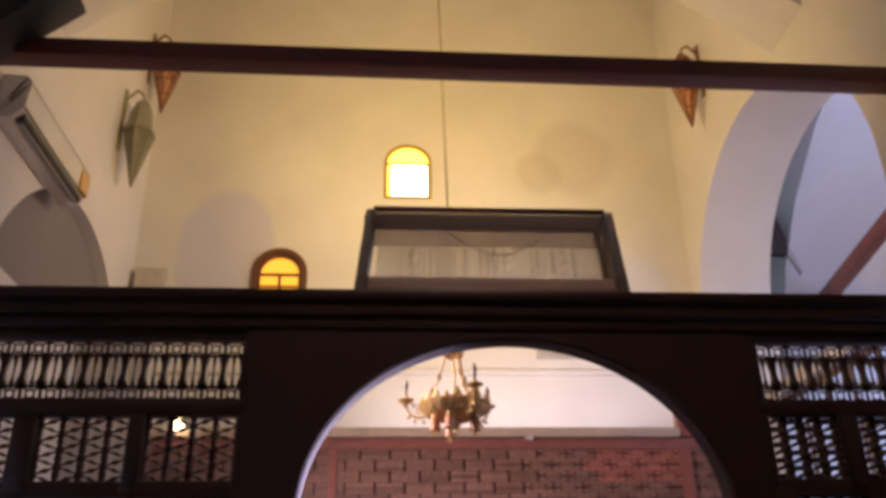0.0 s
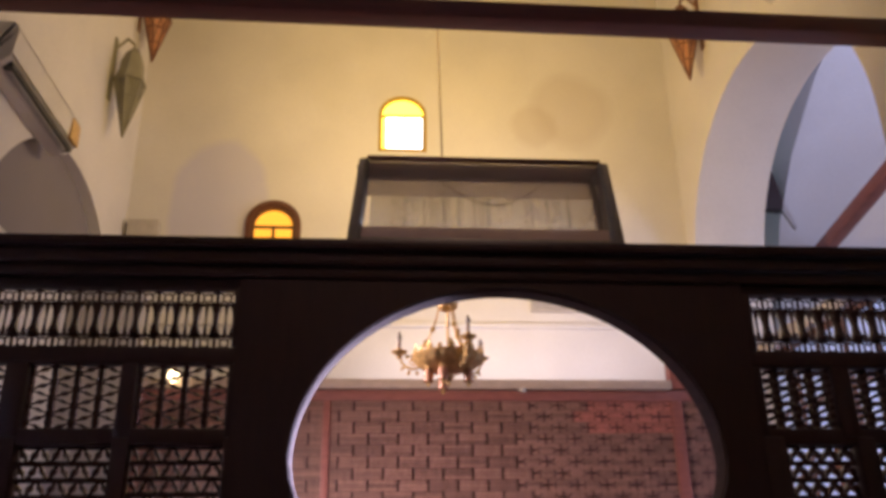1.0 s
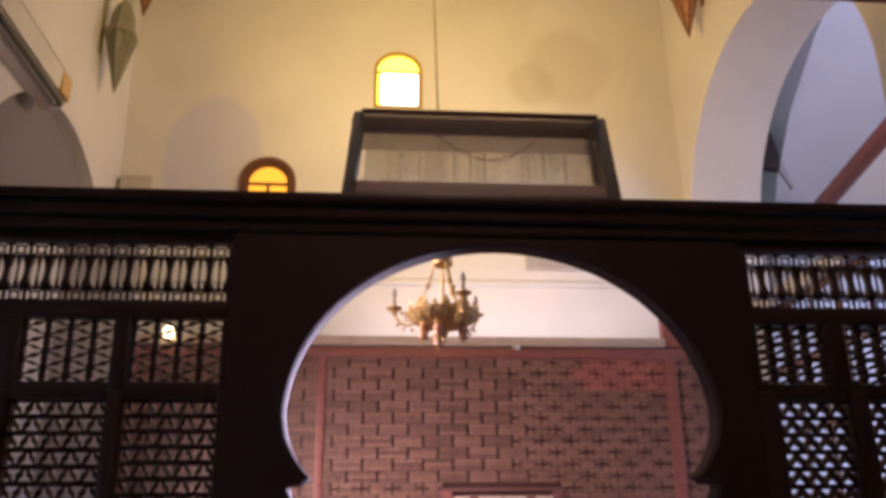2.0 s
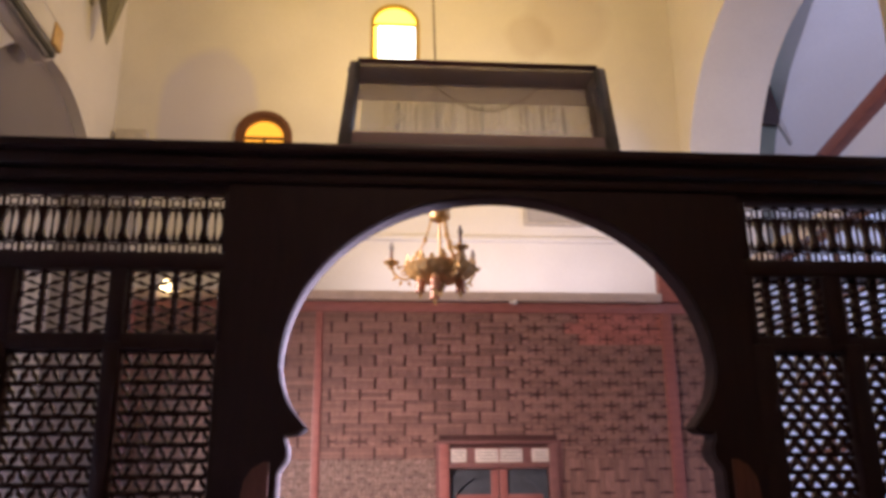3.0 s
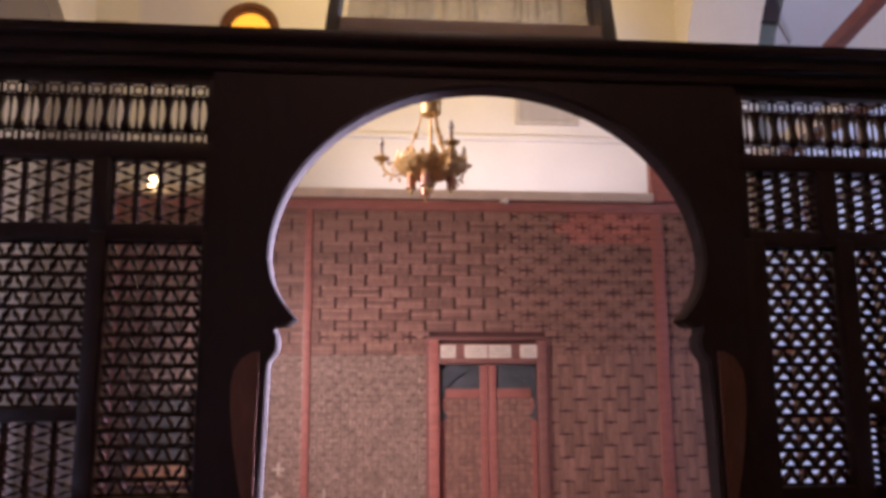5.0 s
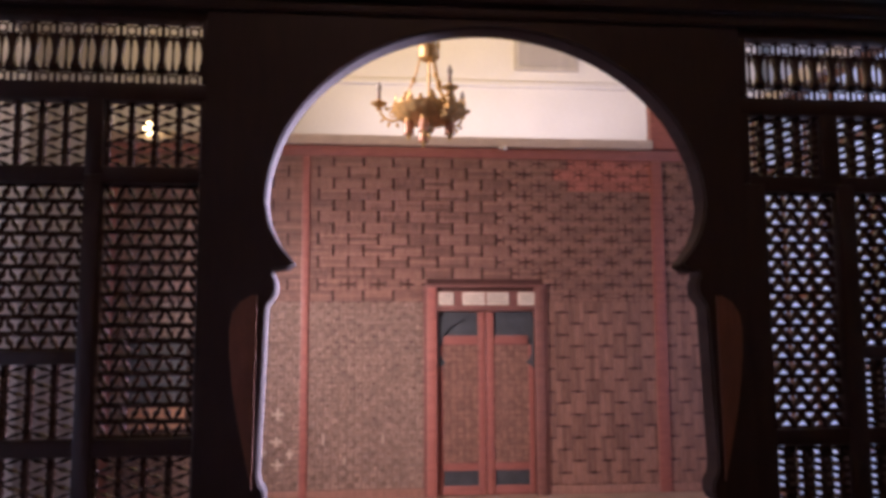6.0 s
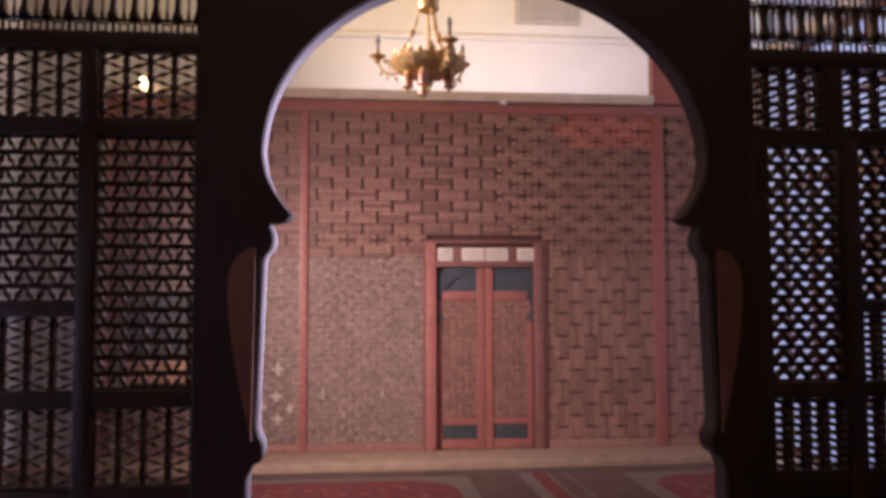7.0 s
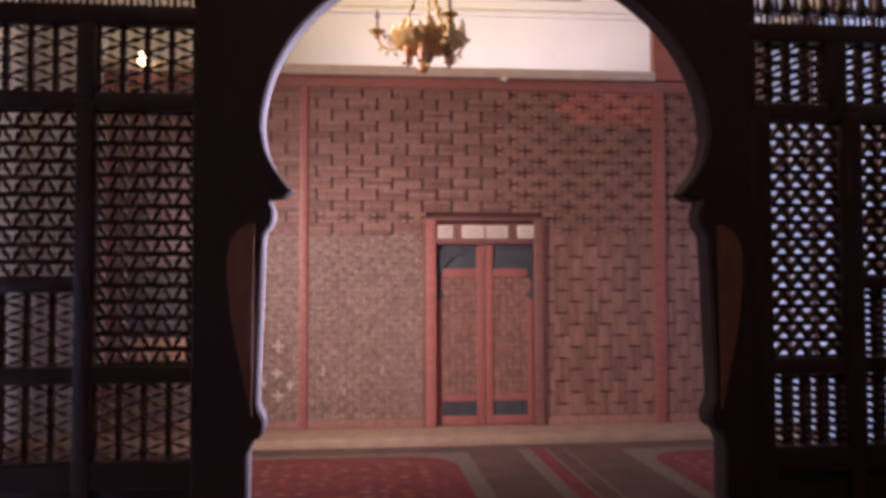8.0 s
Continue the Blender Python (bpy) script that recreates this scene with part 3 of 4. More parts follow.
# left jamb is redder: its lit edge is put into the colour
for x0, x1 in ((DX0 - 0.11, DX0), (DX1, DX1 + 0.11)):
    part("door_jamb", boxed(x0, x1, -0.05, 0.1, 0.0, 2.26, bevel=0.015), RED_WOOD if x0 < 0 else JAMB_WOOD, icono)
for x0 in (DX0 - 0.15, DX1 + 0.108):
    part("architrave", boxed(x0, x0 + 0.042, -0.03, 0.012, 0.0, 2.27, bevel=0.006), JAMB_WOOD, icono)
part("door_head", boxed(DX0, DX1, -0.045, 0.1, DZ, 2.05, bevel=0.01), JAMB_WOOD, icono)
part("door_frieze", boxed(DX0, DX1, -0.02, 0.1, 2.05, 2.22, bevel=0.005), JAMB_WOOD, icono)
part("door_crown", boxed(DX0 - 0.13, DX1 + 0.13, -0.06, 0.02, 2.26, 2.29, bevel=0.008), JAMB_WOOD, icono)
for x0, x1 in ((0.0, 0.165), (0.265, 0.78), (0.885, 1.075)):
    pl = part("plaque", boxed(x0, x1, -0.034, -0.018, 2.065, 2.205, bevel=0.006), PLAQUE, icono, "pale plaque with unreadable writing")
    bm = bmesh.new()
    for r in range(3):
        z = 2.1 + r * 0.035
        add_box(bm, x0 + 0.02, x1 - 0.02 - 0.015 * (r % 2), -0.036, -0.0335, z - 0.006, z + 0.006)
    part("writing", bm, PLAQUE_INK, pl)
part("plaque_divider", boxed(0.515, 0.53, -0.04, -0.034, 2.06, 2.21), RED_WOOD, icono)

door = thing("sanctuary_door", "closed double door of red wood with inlaid panels", "door", at=(0, 0, 0.01))
mid = (DX0 + DX1) / 2
for x0, x1, s in ((DX0 + 0.01, mid - 0.004, 1), (mid + 0.004, DX1 - 0.01, -1)):
    leaf = part("leaf", boxed(x0, x1, 0.03, 0.06, 0.0, DZ - 0.015, bevel=0.006), GREY_PANEL, door, "door leaf")
    for u0, u1 in ((x0, x0 + (0.06 if s == 1 else 0.085)), (x1 - (0.085 if s == 1 else 0.06), x1)):
        inner = (u0 == x0) != (s == 1)
        part("door_stile", boxed(u0, u1, 0.005 if inner else 0.012, 0.032, 0.0, DZ - 0.02 if inner else 1.62, bevel=0.006), RED_WOOD, leaf)
    w0, w1 = (x0 + 0.06, x1 - 0.085) if s == 1 else (x0 + 0.085, x1 - 0.06)
    for z0, z1 in ((0.0, 0.1), (0.26, 0.34), (1.62, 1.72)):
        part("door_rail", boxed(w0, w1, 0.012, 0.032, z0, z1, bevel=0.006), RED_WOOD, leaf)
    part("panel", boxed(w0, w1, 0.024, 0.031, 0.34, 1.62), BACK_WOOD, leaf, "dark backing of the inlay")
    bm = bmesh.new()
    nx, nz = 5, 20
    cu, cv = (w1 - w0) / nx, 1.27 / nz
    for r in range(nz):
        for c in range(nx):
            u, v = w0 + c * cu, 0.345 + r * cv
            for k in range(3):
                if (r + c) % 2:
                    add_box(bm, u + 0.003 + k * cu / 3, u + (k + 1) * cu / 3 - 0.001, 0.018, 0.026, v + 0.003, v + cv - 0.004)
                else:
                    add_box(bm, u + 0.004, u + cu - 0.005, 0.018, 0.026, v + 0.002 + k * cv / 3, v + (k + 1) * cv / 3 - 0.002)
    part("inlay", bm, SLAT_JOINED, leaf, "inlaid brown wood pieces", smooth=False)
    xe = x0 if s == 1 else x1
    bm = bmesh.new()
    edge = [(xe, 1.36)] + arc(xe + s * 0.125, 1.55, 0.1, 0.13, 250 if s == 1 else 290, 150 if s == 1 else 390, 8) + arc(mid, 1.6, 0.5, 0.34, 178 if s == 1 else 2, 120 if s == 1 else 60, 10) + [(xe, 1.93)]
    add_slab(bm, edge, [], front, 0.0, 0.012)
    part("scroll", bm, GREY_PANEL, leaf, "dark carved arch spandrel")

# ---- chandelier ----
chx, chy = -0.33, -2.8
chan = thing("chandelier", "polished brass chandelier with candle lamps and amber drops", "chandelier", at=(chx, chy, 3.45))
chan.scale = (1.0, 1.0, 1.02)


def polar(a, r, z):
    return (r * math.cos(a), r * math.sin(a), z)


part("rod", add_lathe(bmesh.new(), [(0.012, 0.02), (0.02, 0.06), (0.012, 0.1), (0.011, 0.28), (0.017, 0.3), (0.011, 0.32), (0.011, 0.44)], Matrix(), 10), BRASS, chan)
part("cable", add_tube(bmesh.new(), [(0, 0, 0.56), (-0.075, 0, 4.2), (-0.141, 0, 8.5)], 0.008, 6), CABLE, chan, "thin dusty hanging cable")
# pierced crown at the top of the rod
crown_part = part("crown", add_lathe(bmesh.new(), [(0.012, 0.415), (0.05, 0.42), (0.08, 0.44), (0.086, 0.47), (0.08, 0.5), (0.088, 0.53), (0.082, 0.535), (0.074, 0.5), (0.02, 0.5), (0.012, 0.57)], Matrix(), 20), BRASS, chan)
bm = bmesh.new()
for i in range(10):
    a = 2 * math.pi * i / 10
    add_lathe(bm, [(0.003, 0.0), (0.02, 0.012), (0.014, 0.03), (0.005, 0.042), (0.009, 0.05), (0.002, 0.06)], Matrix.Translation(polar(a, 0.084, 0.53)) @ Matrix.Rotation(a, 4, "Z") @ Matrix.Diagonal((0.35, 1, 1, 1)), 8)
part("crest", bm, BRASS, crown_part, "pointed brass leaves")
# shallow bowl with raised lobes round its side
bowl = bmesh.new()
rings = []
for r, z, k in ((0.02, -0.105, 0), (0.08, -0.098, 0.1), (0.15, -0.075, 0.5), (0.2, -0.04, 1), (0.228, -0.005, 1), (0.235, 0.02, 0.3), (0.244, 0.035, 0), (0.236, 0.045, 0), (0.215, 0.03, 0), (0.12, 0.0, 0), (0.02, 0.02, 0)):
    rings.append([bowl.verts.new(polar(2 * math.pi * i / 72, r + 0.008 * k * math.cos(18 * 2 * math.pi * i / 72), z)) for i in range(72)])
ring_faces(bowl, rings)
bowl = part("bowl", bowl, BRASS, chan)
bowl.scale = (1.2, 1.2, 1.0)
bm = bmesh.new()
for i in range(20):
    a = 2 * math.pi * i / 20
    m = Matrix.Translation(polar(a, 0.236, 0.04)) @ Matrix.Rotation(a, 4, "Z") @ Matrix.Diagonal((0.35, 1, 1, 1))
    add_lathe(bm, [(0.006, 0.0), (0.03, 0.014), (0.024, 0.034), (0.009, 0.048), (0.014, 0.058), (0.002, 0.075)] if i % 2 else [(0.005, 0.0), (0.018, 0.012), (0.012, 0.03), (0.002, 0.042)], m, 8)
part("gallery", bm, BRASS, bowl, "pierced brass gallery of leaves")
bm = bmesh.new()
for i in range(40):
    add_lathe(bm, [(0.001, -0.008), (0.008, 0.0), (0.001, 0.008)], Matrix.Translation(polar(2 * math.pi * i / 40, 0.246, 0.012)), 6)
tagged(part("beading", bm, BRASS, bowl, "row of brass beads"), kind="stuff")
# three branching arms with candle lamps
for deg in (168, 42, 288):
    a = math.radians(deg)
    arm = part("arm", add_tube(bmesh.new(), [polar(a, r, z) for r, z in ((0.21, -0.01), (0.25, -0.045), (0.29, -0.055), (0.345, -0.035), (0.385, 0.005), (0.405, 0.075))], 0.011, 8), BRASS, chan)
    m = Matrix.Translation(polar(a, 0.405, 0.085))
    part("drip_pan", add_lathe(bmesh.new(), [(0.01, -0.05), (0.026, -0.04), (0.014, -0.028), (0.032, -0.016), (0.062, 0.002), (0.068, 0.012), (0.058, 0.012), (0.02, 0.002), (0.024, 0.034), (0.016, 0.04)], m, 16), BRASS, arm)
    part("candle", add_lathe(bmesh.new(), [(0.014, 0.034), (0.0145, 0.1), (0.01, 0.104)], m, 10), CANDLE, arm, "brown candle tube")
    part("bulb", add_lathe(bmesh.new(), [(0.009, 0.1), (0.02, 0.118), (0.021, 0.135), (0.012, 0.162), (0.002, 0.182)], m, 10), BULB, arm, "unlit clear candle bulb")
    curl = []
    for k in range(23):
        q = 0.4 + k / 22 * 8.2
        rr = 0.052 * (1 - k / 27)
        curl.append(polar(a, 0.296 + rr * math.cos(q), 0.01 + rr * math.sin(q)))
    part("scroll", add_tube(bmesh.new(), curl, 0.007, 6), BRASS, arm)
    for r, z, tilt in ((0.262, -0.07, 200), (0.318, -0.062, 160), (0.36, -0.03, 130), (0.33, 0.035, 40)):
        part("leaf", add_lathe(bmesh.new(), [(0.002, 0.0), (0.014, 0.012), (0.011, 0.028), (0.002, 0.045)], Matrix.Translation(polar(a, r, z)) @ Matrix.Rotation(a, 4, "Z") @ Matrix.Rotation(radians(tilt), 4, "Y"), 6), BRASS, arm)
# chains of flat links and beads from the crown to the bowl
for deg in (168, 42, 288):
    a = math.radians(deg)
    bm = bmesh.new()
    for k in range(17):
        f = k / 16
        r, z = 0.255 - 0.18 * f - 0.03 * math.sin(math.pi * f), 0.06 + 0.37 * f
        big = k in (4, 9)
        add_lathe(bm, [(0.002, -0.03), (0.016, -0.012), (0.02, 0.0), (0.016, 0.012), (0.002, 0.03)] if big else [(0.002, -0.014), (0.008, -0.008), (0.008, 0.008), (0.002, 0.014)], Matrix.Translation(polar(a, r, z)) @ Matrix.Diagonal((1, 0.7, 1, 1)), 8)
    part("chain", bm, BRASS, chan, "brass link chain")
# lamp tulips hung under the bowl
for deg in (252, 332, 200, 100):
    a = math.radians(deg)
    m = Matrix.Translation(polar(a, 0.175, -0.075))
    lamp = part("holder", add_lathe(bmesh.new(), [(0.012, 0.03), (0.03, 0.02), (0.034, 0.0), (0.028, -0.012), (0.012, -0.012)], m, 12), BRASS, chan)
    part("shade", add_lathe(bmesh.new(), [(0.024, -0.008), (0.038, -0.028), (0.042, -0.06), (0.036, -0.09), (0.042, -0.112), (0.038, -0.112), (0.032, -0.09), (0.02, -0.012)], m, 14), TULIP, lamp, "amber glass tulip shade")
    part("knob", add_lathe(bmesh.new(), [(0.006, -0.08), (0.012, -0.12), (0.017, -0.132), (0.008, -0.147), (0.002, -0.16)], m, 8), BRASS, lamp)
part("finial", add_lathe(bmesh.new(), [(0.03, -0.09), (0.045, -0.12), (0.03, -0.155), (0.012, -0.17), (0.018, -0.19), (0.003, -0.21)], Matrix(), 14), BRASS, chan)

# ---- windows of the end wall ----
def arched_window(name, spec, label, frame_mat, panes):
    cx, hw, z0, spring, rise = spec
    win = thing(name, label, "window", kind="structure", at=(cx, YW + 0.05, z0))
    f = 0.05
    bm = bmesh.new()
    outer = arch_outline(0, hw - 0.001, 0.001, spring - z0, rise - 0.001)
    inner = arch_outline(0, hw - f, f, spring - z0, rise - f)
    add_slab(bm, outer, [inner], front, -0.06, 0.06)
    part("window_frame", bm, frame_mat, win)
    s = spring - z0
    part("transom", boxed(-hw + f, hw - f, -0.03, 0.03, s - 0.03, s + 0.01, bevel=0.005), frame_mat, win)
    bm = bmesh.new()
    add_slab(bm, [(-hw + f, s + 0.01), (hw - f, s + 0.01)] + arc(0, s + 0.01, hw - f, rise - f, 4, 176, 14), [], front, -0.004, 0.004)
    part("pane", bm, panes[0], win, "yellow glass lunette")
    return win, hw - f, s, f


win, hw, s, f = arched_window("window_1", W1, "small arched window bright with daylight through yellow glass", GLOW_WOOD, (WINDOW_AMBER,))
part("pane", boxed(-hw, -hw + 0.07, -0.004, 0.004, f, s - 0.03), WINDOW_AMBER, win, "yellow glass margin")
part("pane", boxed(-hw + 0.07, hw - 0.02, -0.004, 0.004, f + 0.02, s - 0.03), WINDOW_LIGHT, win, "white daylit pane")
win, hw, s, f = arched_window("window_2", W2, "small arched window with brown frame and amber panes", WINDOW_FRAME, (PANE_AMBER,))
for x0, x1 in ((-hw, -0.02), (0.02, hw)):
    part("pane", boxed(x0, x1, -0.004, 0.004, f, s - 0.2), PANE_AMBER, win)
    part("pane", boxed(x0, x1, -0.004, 0.004, s - 0.17, s - 0.03), PANE_AMBER, win)
part("mullion", boxed(-0.02, 0.02, -0.03, 0.03, f, s - 0.03, bevel=0.004), WINDOW_FRAME, win)
part("glazing_bar", boxed(-hw, hw, -0.022, 0.022, s - 0.2, s - 0.17, bevel=0.004), WINDOW_FRAME, win)
# window surround, proud of the wall
cx, hw2, z0, sp, rise = W2
bm = bmesh.new()
add_slab(bm, arch_outline(0, hw2 + 0.07, 0.0, sp - z0, rise + 0.07), [arch_outline(0, hw2 - 0.002, 0.03, sp - z0, rise - 0.002)], front, -0.1, -0.045)
part("surround", bm, WINDOW_FRAME, win, "brown wooden surround")

# ---- glowing window added low in the side wall, the lattice's blue backdrop ----
win = thing("window_3", "added glowing blue-white window with dark bars behind the lattice", "window", kind="structure", at=(XR + 0.1, -1.575, 0.0))
bm = bmesh.new()
add_slab(bm, [(-1.374, 0.001), (1.374, 0.001), (1.374, 4.199), (-1.374, 4.199)], [[(-1.3, 0.07), (1.3, 0.07), (1.3, 4.13), (-1.3, 4.13)]], side, 0.0, 0.09)
part("window_frame", bm, WINDOW_FRAME, win)
for i in range(1, 5):
    part("mullion", boxed(0.01, 0.08, -1.3 + i * 0.52 - 0.025, -1.3 + i * 0.52 + 0.025, 0.07, 4.13), WINDOW_FRAME, win)
for i in range(1, 6):
    part("glazing_bar", boxed(0.015, 0.075, -1.3, 1.3, i * 0.7 - 0.02, i * 0.7 + 0.02), WINDOW_FRAME, win)
part("pane", boxed(0.04, 0.05, -1.3, 1.3, 0.07, 4.13), BLUE_GLOW, win, "added glowing blue pane")

# ---- vent on the end wall ----
vent = thing("wall_vent", "grey slatted ventilation panel on the white wall", "vent", at=(1.61, YW - 0.02, 5.27))
vbm = bmesh.new()
add_slab(vbm, [(-0.43, 0.0), (0.43, 0.0), (0.43, 0.42), (-0.43, 0.42)], [[(-0.38, 0.05), (0.38, 0.05), (0.38, 0.37), (-0.38, 0.37)]], front, -0.02, 0.018)
part("frame", vbm, VENT, vent)
slat = mesh_of("slat", boxed(-0.38, 0.38, -0.008, 0.008, -0.012, 0.012), VENT)
for i in range(9):
    ob = new("slat", slat)
    ob.parent, ob.location, ob.rotation_euler = vent, (0, 0.0, 0.07 + i * 0.035), (radians(35), 0, 0)

# ---- air conditioner on the side wall ----
ac = thing("air_conditioner", "long off-white wall air conditioner above the arched recess", "air conditioner", at=(XL, -2.15, 6.03))
body = [(0.0, 0.0), (0.15, 0.0), (0.26, 0.1), (0.28, 0.37), (0.24, 0.44), (0.0, 0.46)]
bm = bmesh.new()
add_slab(bm, body, [], lambda u, v, w: (u, w, v), -0.85, 0.85)
bmesh.ops.bevel(bm, geom=[e for e in bm.edges if e.calc_length() > 0.3], offset=0.015, segments=2, affect="EDGES")
part("body", bm, AC_WHITE, ac)
part("outlet", boxed(0.15, 0.252, -0.78, 0.78, 0.012, 0.07), BLACK, ac, "dark air outlet slot")
for i in range(3):
    part("louvre", boxed(0.16 + i * 0.025, 0.166 + i * 0.025, -0.72, 0.72, -0.004, 0.05), AC_WHITE, ac)
# brass plate added as the yellow glint on the casing's end
part("end_label", boxed(0.25, 0.292, 0.62, 0.84, 0.1, 0.34, bevel=0.01), BRASS, ac, "brass plate standing in for the yellow glint")

# ---- wall lanterns ----
def wall_lantern(at, turn, label, metal, glass, tall=1.45):
    lan = thing("wall_lantern", label, "lantern", "wall lanterns", at=at)
    lan.scale = (1, 1, tall)
    lan.rotation_euler = (0, 0, radians(turn))
    part("back_plate", boxed(-0.05, 0.05, -0.02, 0.0, 0.35, 0.95, bevel=0.01), metal, lan)
    part("bracket", add_tube(bmesh.new(), [(0, -0.01, 0.85), (0, -0.15, 0.95), (0, -0.24, 0.9), (0, -0.25, 0.78)], 0.016, 8), metal, lan)
    m = Matrix.Translation((0, -0.25, 0))
    part("cap", add_lathe(bmesh.new(), [(0.02, 0.86), (0.1, 0.8), (0.15, 0.7), (0.16, 0.6), (0.21, 0.52)], m, 6), metal, lan)
    bm = bmesh.new()
    for i in range(6):
        a0, a1 = math.pi * i / 3, math.pi * (i + 1) / 3
        top0, top1, tip = (0.2 * math.cos(a0), 0.2 * math.sin(a0) - 0.25, 0.52), (0.2 * math.cos(a1), 0.2 * math.sin(a1) - 0.25, 0.52), (0, -0.25, 0.0)
        add_tube(bm, [top0, tip], 0.012, 5)
        add_tube(bm, [top0, top1], 0.012, 5)
        for k in (0.3, 0.6):
            p0, p1 = Vector(top0).lerp(Vector(tip), k), Vector(top1).lerp(Vector(tip), k)
            add_tube(bm, [p0, p1], 0.008, 5)
            add_tube(bm, [Vector(top0).lerp(Vector(top1), k), p1 if k < 0.5 else p0], 0.007, 5)
    part("cage", bm, metal, lan)
    part("glass", add_lathe(bmesh.new(), [(0.001, 0.04), (0.07, 0.2), (0.18, 0.51), (0.02, 0.515)], m, 6), glass, lan, "dull amber glass")
    return lan


wall_lantern((XR - 0.002, 0.0, 8.1), -90, "pierced copper lantern, unlit, hung on the plaster wall", LANTERN, AMBER_GLASS)
wall_lantern((XL + 0.002, 0.85, 8.7), 90, "pierced copper lantern catching yellow light on the plaster wall", LANTERN, AMBER_GLASS)
# added lantern shape, its grey green stands in for a lantern's cast shadow
wall_lantern((XL + 0.002, 0.1, 7.06), 90, "grey green lantern shape standing in for a cast shadow on the wall", SHADOW_GREEN, SHADOW_GREEN, 1.55)

# ---- loudspeaker ----
spk = thing("loudspeaker", "black tilted loudspeaker hung high on the side wall", "loudspeaker", at=(-3.87, -4.0, 6.42))
part("cabinet", boxed(-0.5, 0.42, -0.2, 0.2, -0.22, 0.22, bevel=0.02), BLACK, spk)
part("grille", boxed(0.421, 0.43, -0.17, 0.17, -0.19, 0.19, bevel=0.004), GREY_PANEL, spk)
part("bracket", boxed(-0.44, -0.3, -0.03, 0.03, -0.05, 0.05), BLACK, spk)
spk.rotation_euler = (0, radians(-42), 0)

# ---- small box on the end wall, gallery lantern and gallery beam ----
jb = thing("junction_box", "small grey green box on the end wall", "box", at=(-4.13, YW, 6.2))
part("body", boxed(-0.21, 0.21, -0.16, -0.002, -0.1, 0.3, bevel=0.02), VENT, jb)
part("lid", boxed(-0.18, 0.18, -0.175, -0.161, -0.07, 0.27, bevel=0.008), VENT, jb)

gl = thing("gallery_beam", "varnished red brown wooden beam in the side gallery", "beam", kind="structure", at=(0, 0, 0))
bm = boxed(-0.1, 0.1, -2.4, 2.6, -0.1, 0.1, bevel=0.03)
bm.transform(pose(6.0, 0.9, 6.86, -10, 0, 0))
part("timber", bm, RED_WOOD, gl)
gw = thing("gallery_hood", "dark wooden hood hung in the side gallery", "hood", at=(0, 2.0, 0))
bm = bmesh.new()
add_slab(bm, [(4.85, 7.16), (5.29, 7.13), (5.33, 7.3), (5.24, 7.75), (5.15, 7.97), (5.0, 7.9)], [], front, 0.0, 0.12)
part("hood", bm, DARK_WOOD, gw)
part("tail", add_slab(bmesh.new(), [(5.29, 7.14), (5.335, 7.3), (5.48, 6.86), (5.45, 6.81)], [], front, 0.01, 0.07), VENT, gw, "slim grey tail piece")
part("hanger", boxed(5.08, 5.16, 0.1, 1.19, 7.6, 7.7), DARK_WOOD, gw)

# ---- rugs ----
def rug(name, x0, x1, y0, y1, r, label):
    t = thing(name, label, "rug", at=(0, 0, FZ))
    def rounded(d, rr):
        out = []
        for cx, cy, a in ((x1 - d - rr, y1 - d - rr, 0), (x0 + d + rr, y1 - d - rr, 90), (x0 + d + rr, y0 + d + rr, 180), (x1 - d - rr, y0 + d + rr, 270)):
            out += arc(cx, cy, rr, rr, a, a + 90, 8)
        return out
    flat = lambda u, v, w: (u, v, w)
    part("border", add_slab(bmesh.new(), rounded(0, 0.05), [], flat, 0.0005, 0.008), RUG_CREAM, t, "faded cream border")
    part("field", add_slab(bmesh.new(), rounded(0.16, r), [], flat, 0.008, 0.013), RUG_RED, t, "crimson patterned field")
    bm = bmesh.new()
    rnd = random.Random(4)
    for a in range(int((x1 - x0 - 0.6) / 0.17)):
        for b in range(int((y1 - y0 - 0.6) / 0.17)):
            if rnd.random() < 0.72:
                u, v = x0 + 0.38 + a * 0.17 + rnd.uniform(-0.03, 0.03), y0 + 0.38 + b * 0.17 + rnd.uniform(-0.03, 0.03)
                q = rnd.uniform(0.025, 0.05)
                add_slab(bm, arc(u, v, q, q * rnd.uniform(0.5, 1), 0, 330, 7), [], flat, 0.013, 0.0145)
    tagged(part("motif", bm, RUG_MOTIF, t, "small faded flower motifs"), kind="stuff")
    return t


RUG_MOTIF = mat("faded rose rug motif", (0.34, 0.15, 0.125), 0.95, 0.6, 14, 0.5, fine=120)
rug("rug", -3.4, 0.2, -4.4, -0.95, 0.5, "crimson patterned rug with cream border on the brown carpet")
rug("rug", 1.75, 3.4, -4.4, -0.95, 0.5, "crimson patterned rug with cream border on the brown carpet")
run = thing("runner", "narrow striped carpet runner with red centre line", "rug", at=(0, 0, FZ))
part("band", boxed(0.72, 1.2, -5.3, -0.85, 0.0006, 0.006), RUG_CREAM, run, "pale edge bands")
part("stripe", boxed(0.84, 0.98, -5.3, -0.85, 0.006, 0.01), RUG_RED, run, "crimson centre stripe")
part("stripe", boxed(1.02, 1.17, -5.3, -0.85, 0.006, 0.009), FLOOR, run, "brown stripe")

# ---- icon and lamp at the end of the sanctuary screen ----
ic = thing("framed_icon", "dark framed painting with warm lower edge, beside the sanctuary screen", "painting", at=(-2.98, -0.04, 0.72))
part("frame", boxed(-0.34, 0.34, -0.03, 0.0, 0.0, 1.0, bevel=0.012), DARK_WOOD, ic)
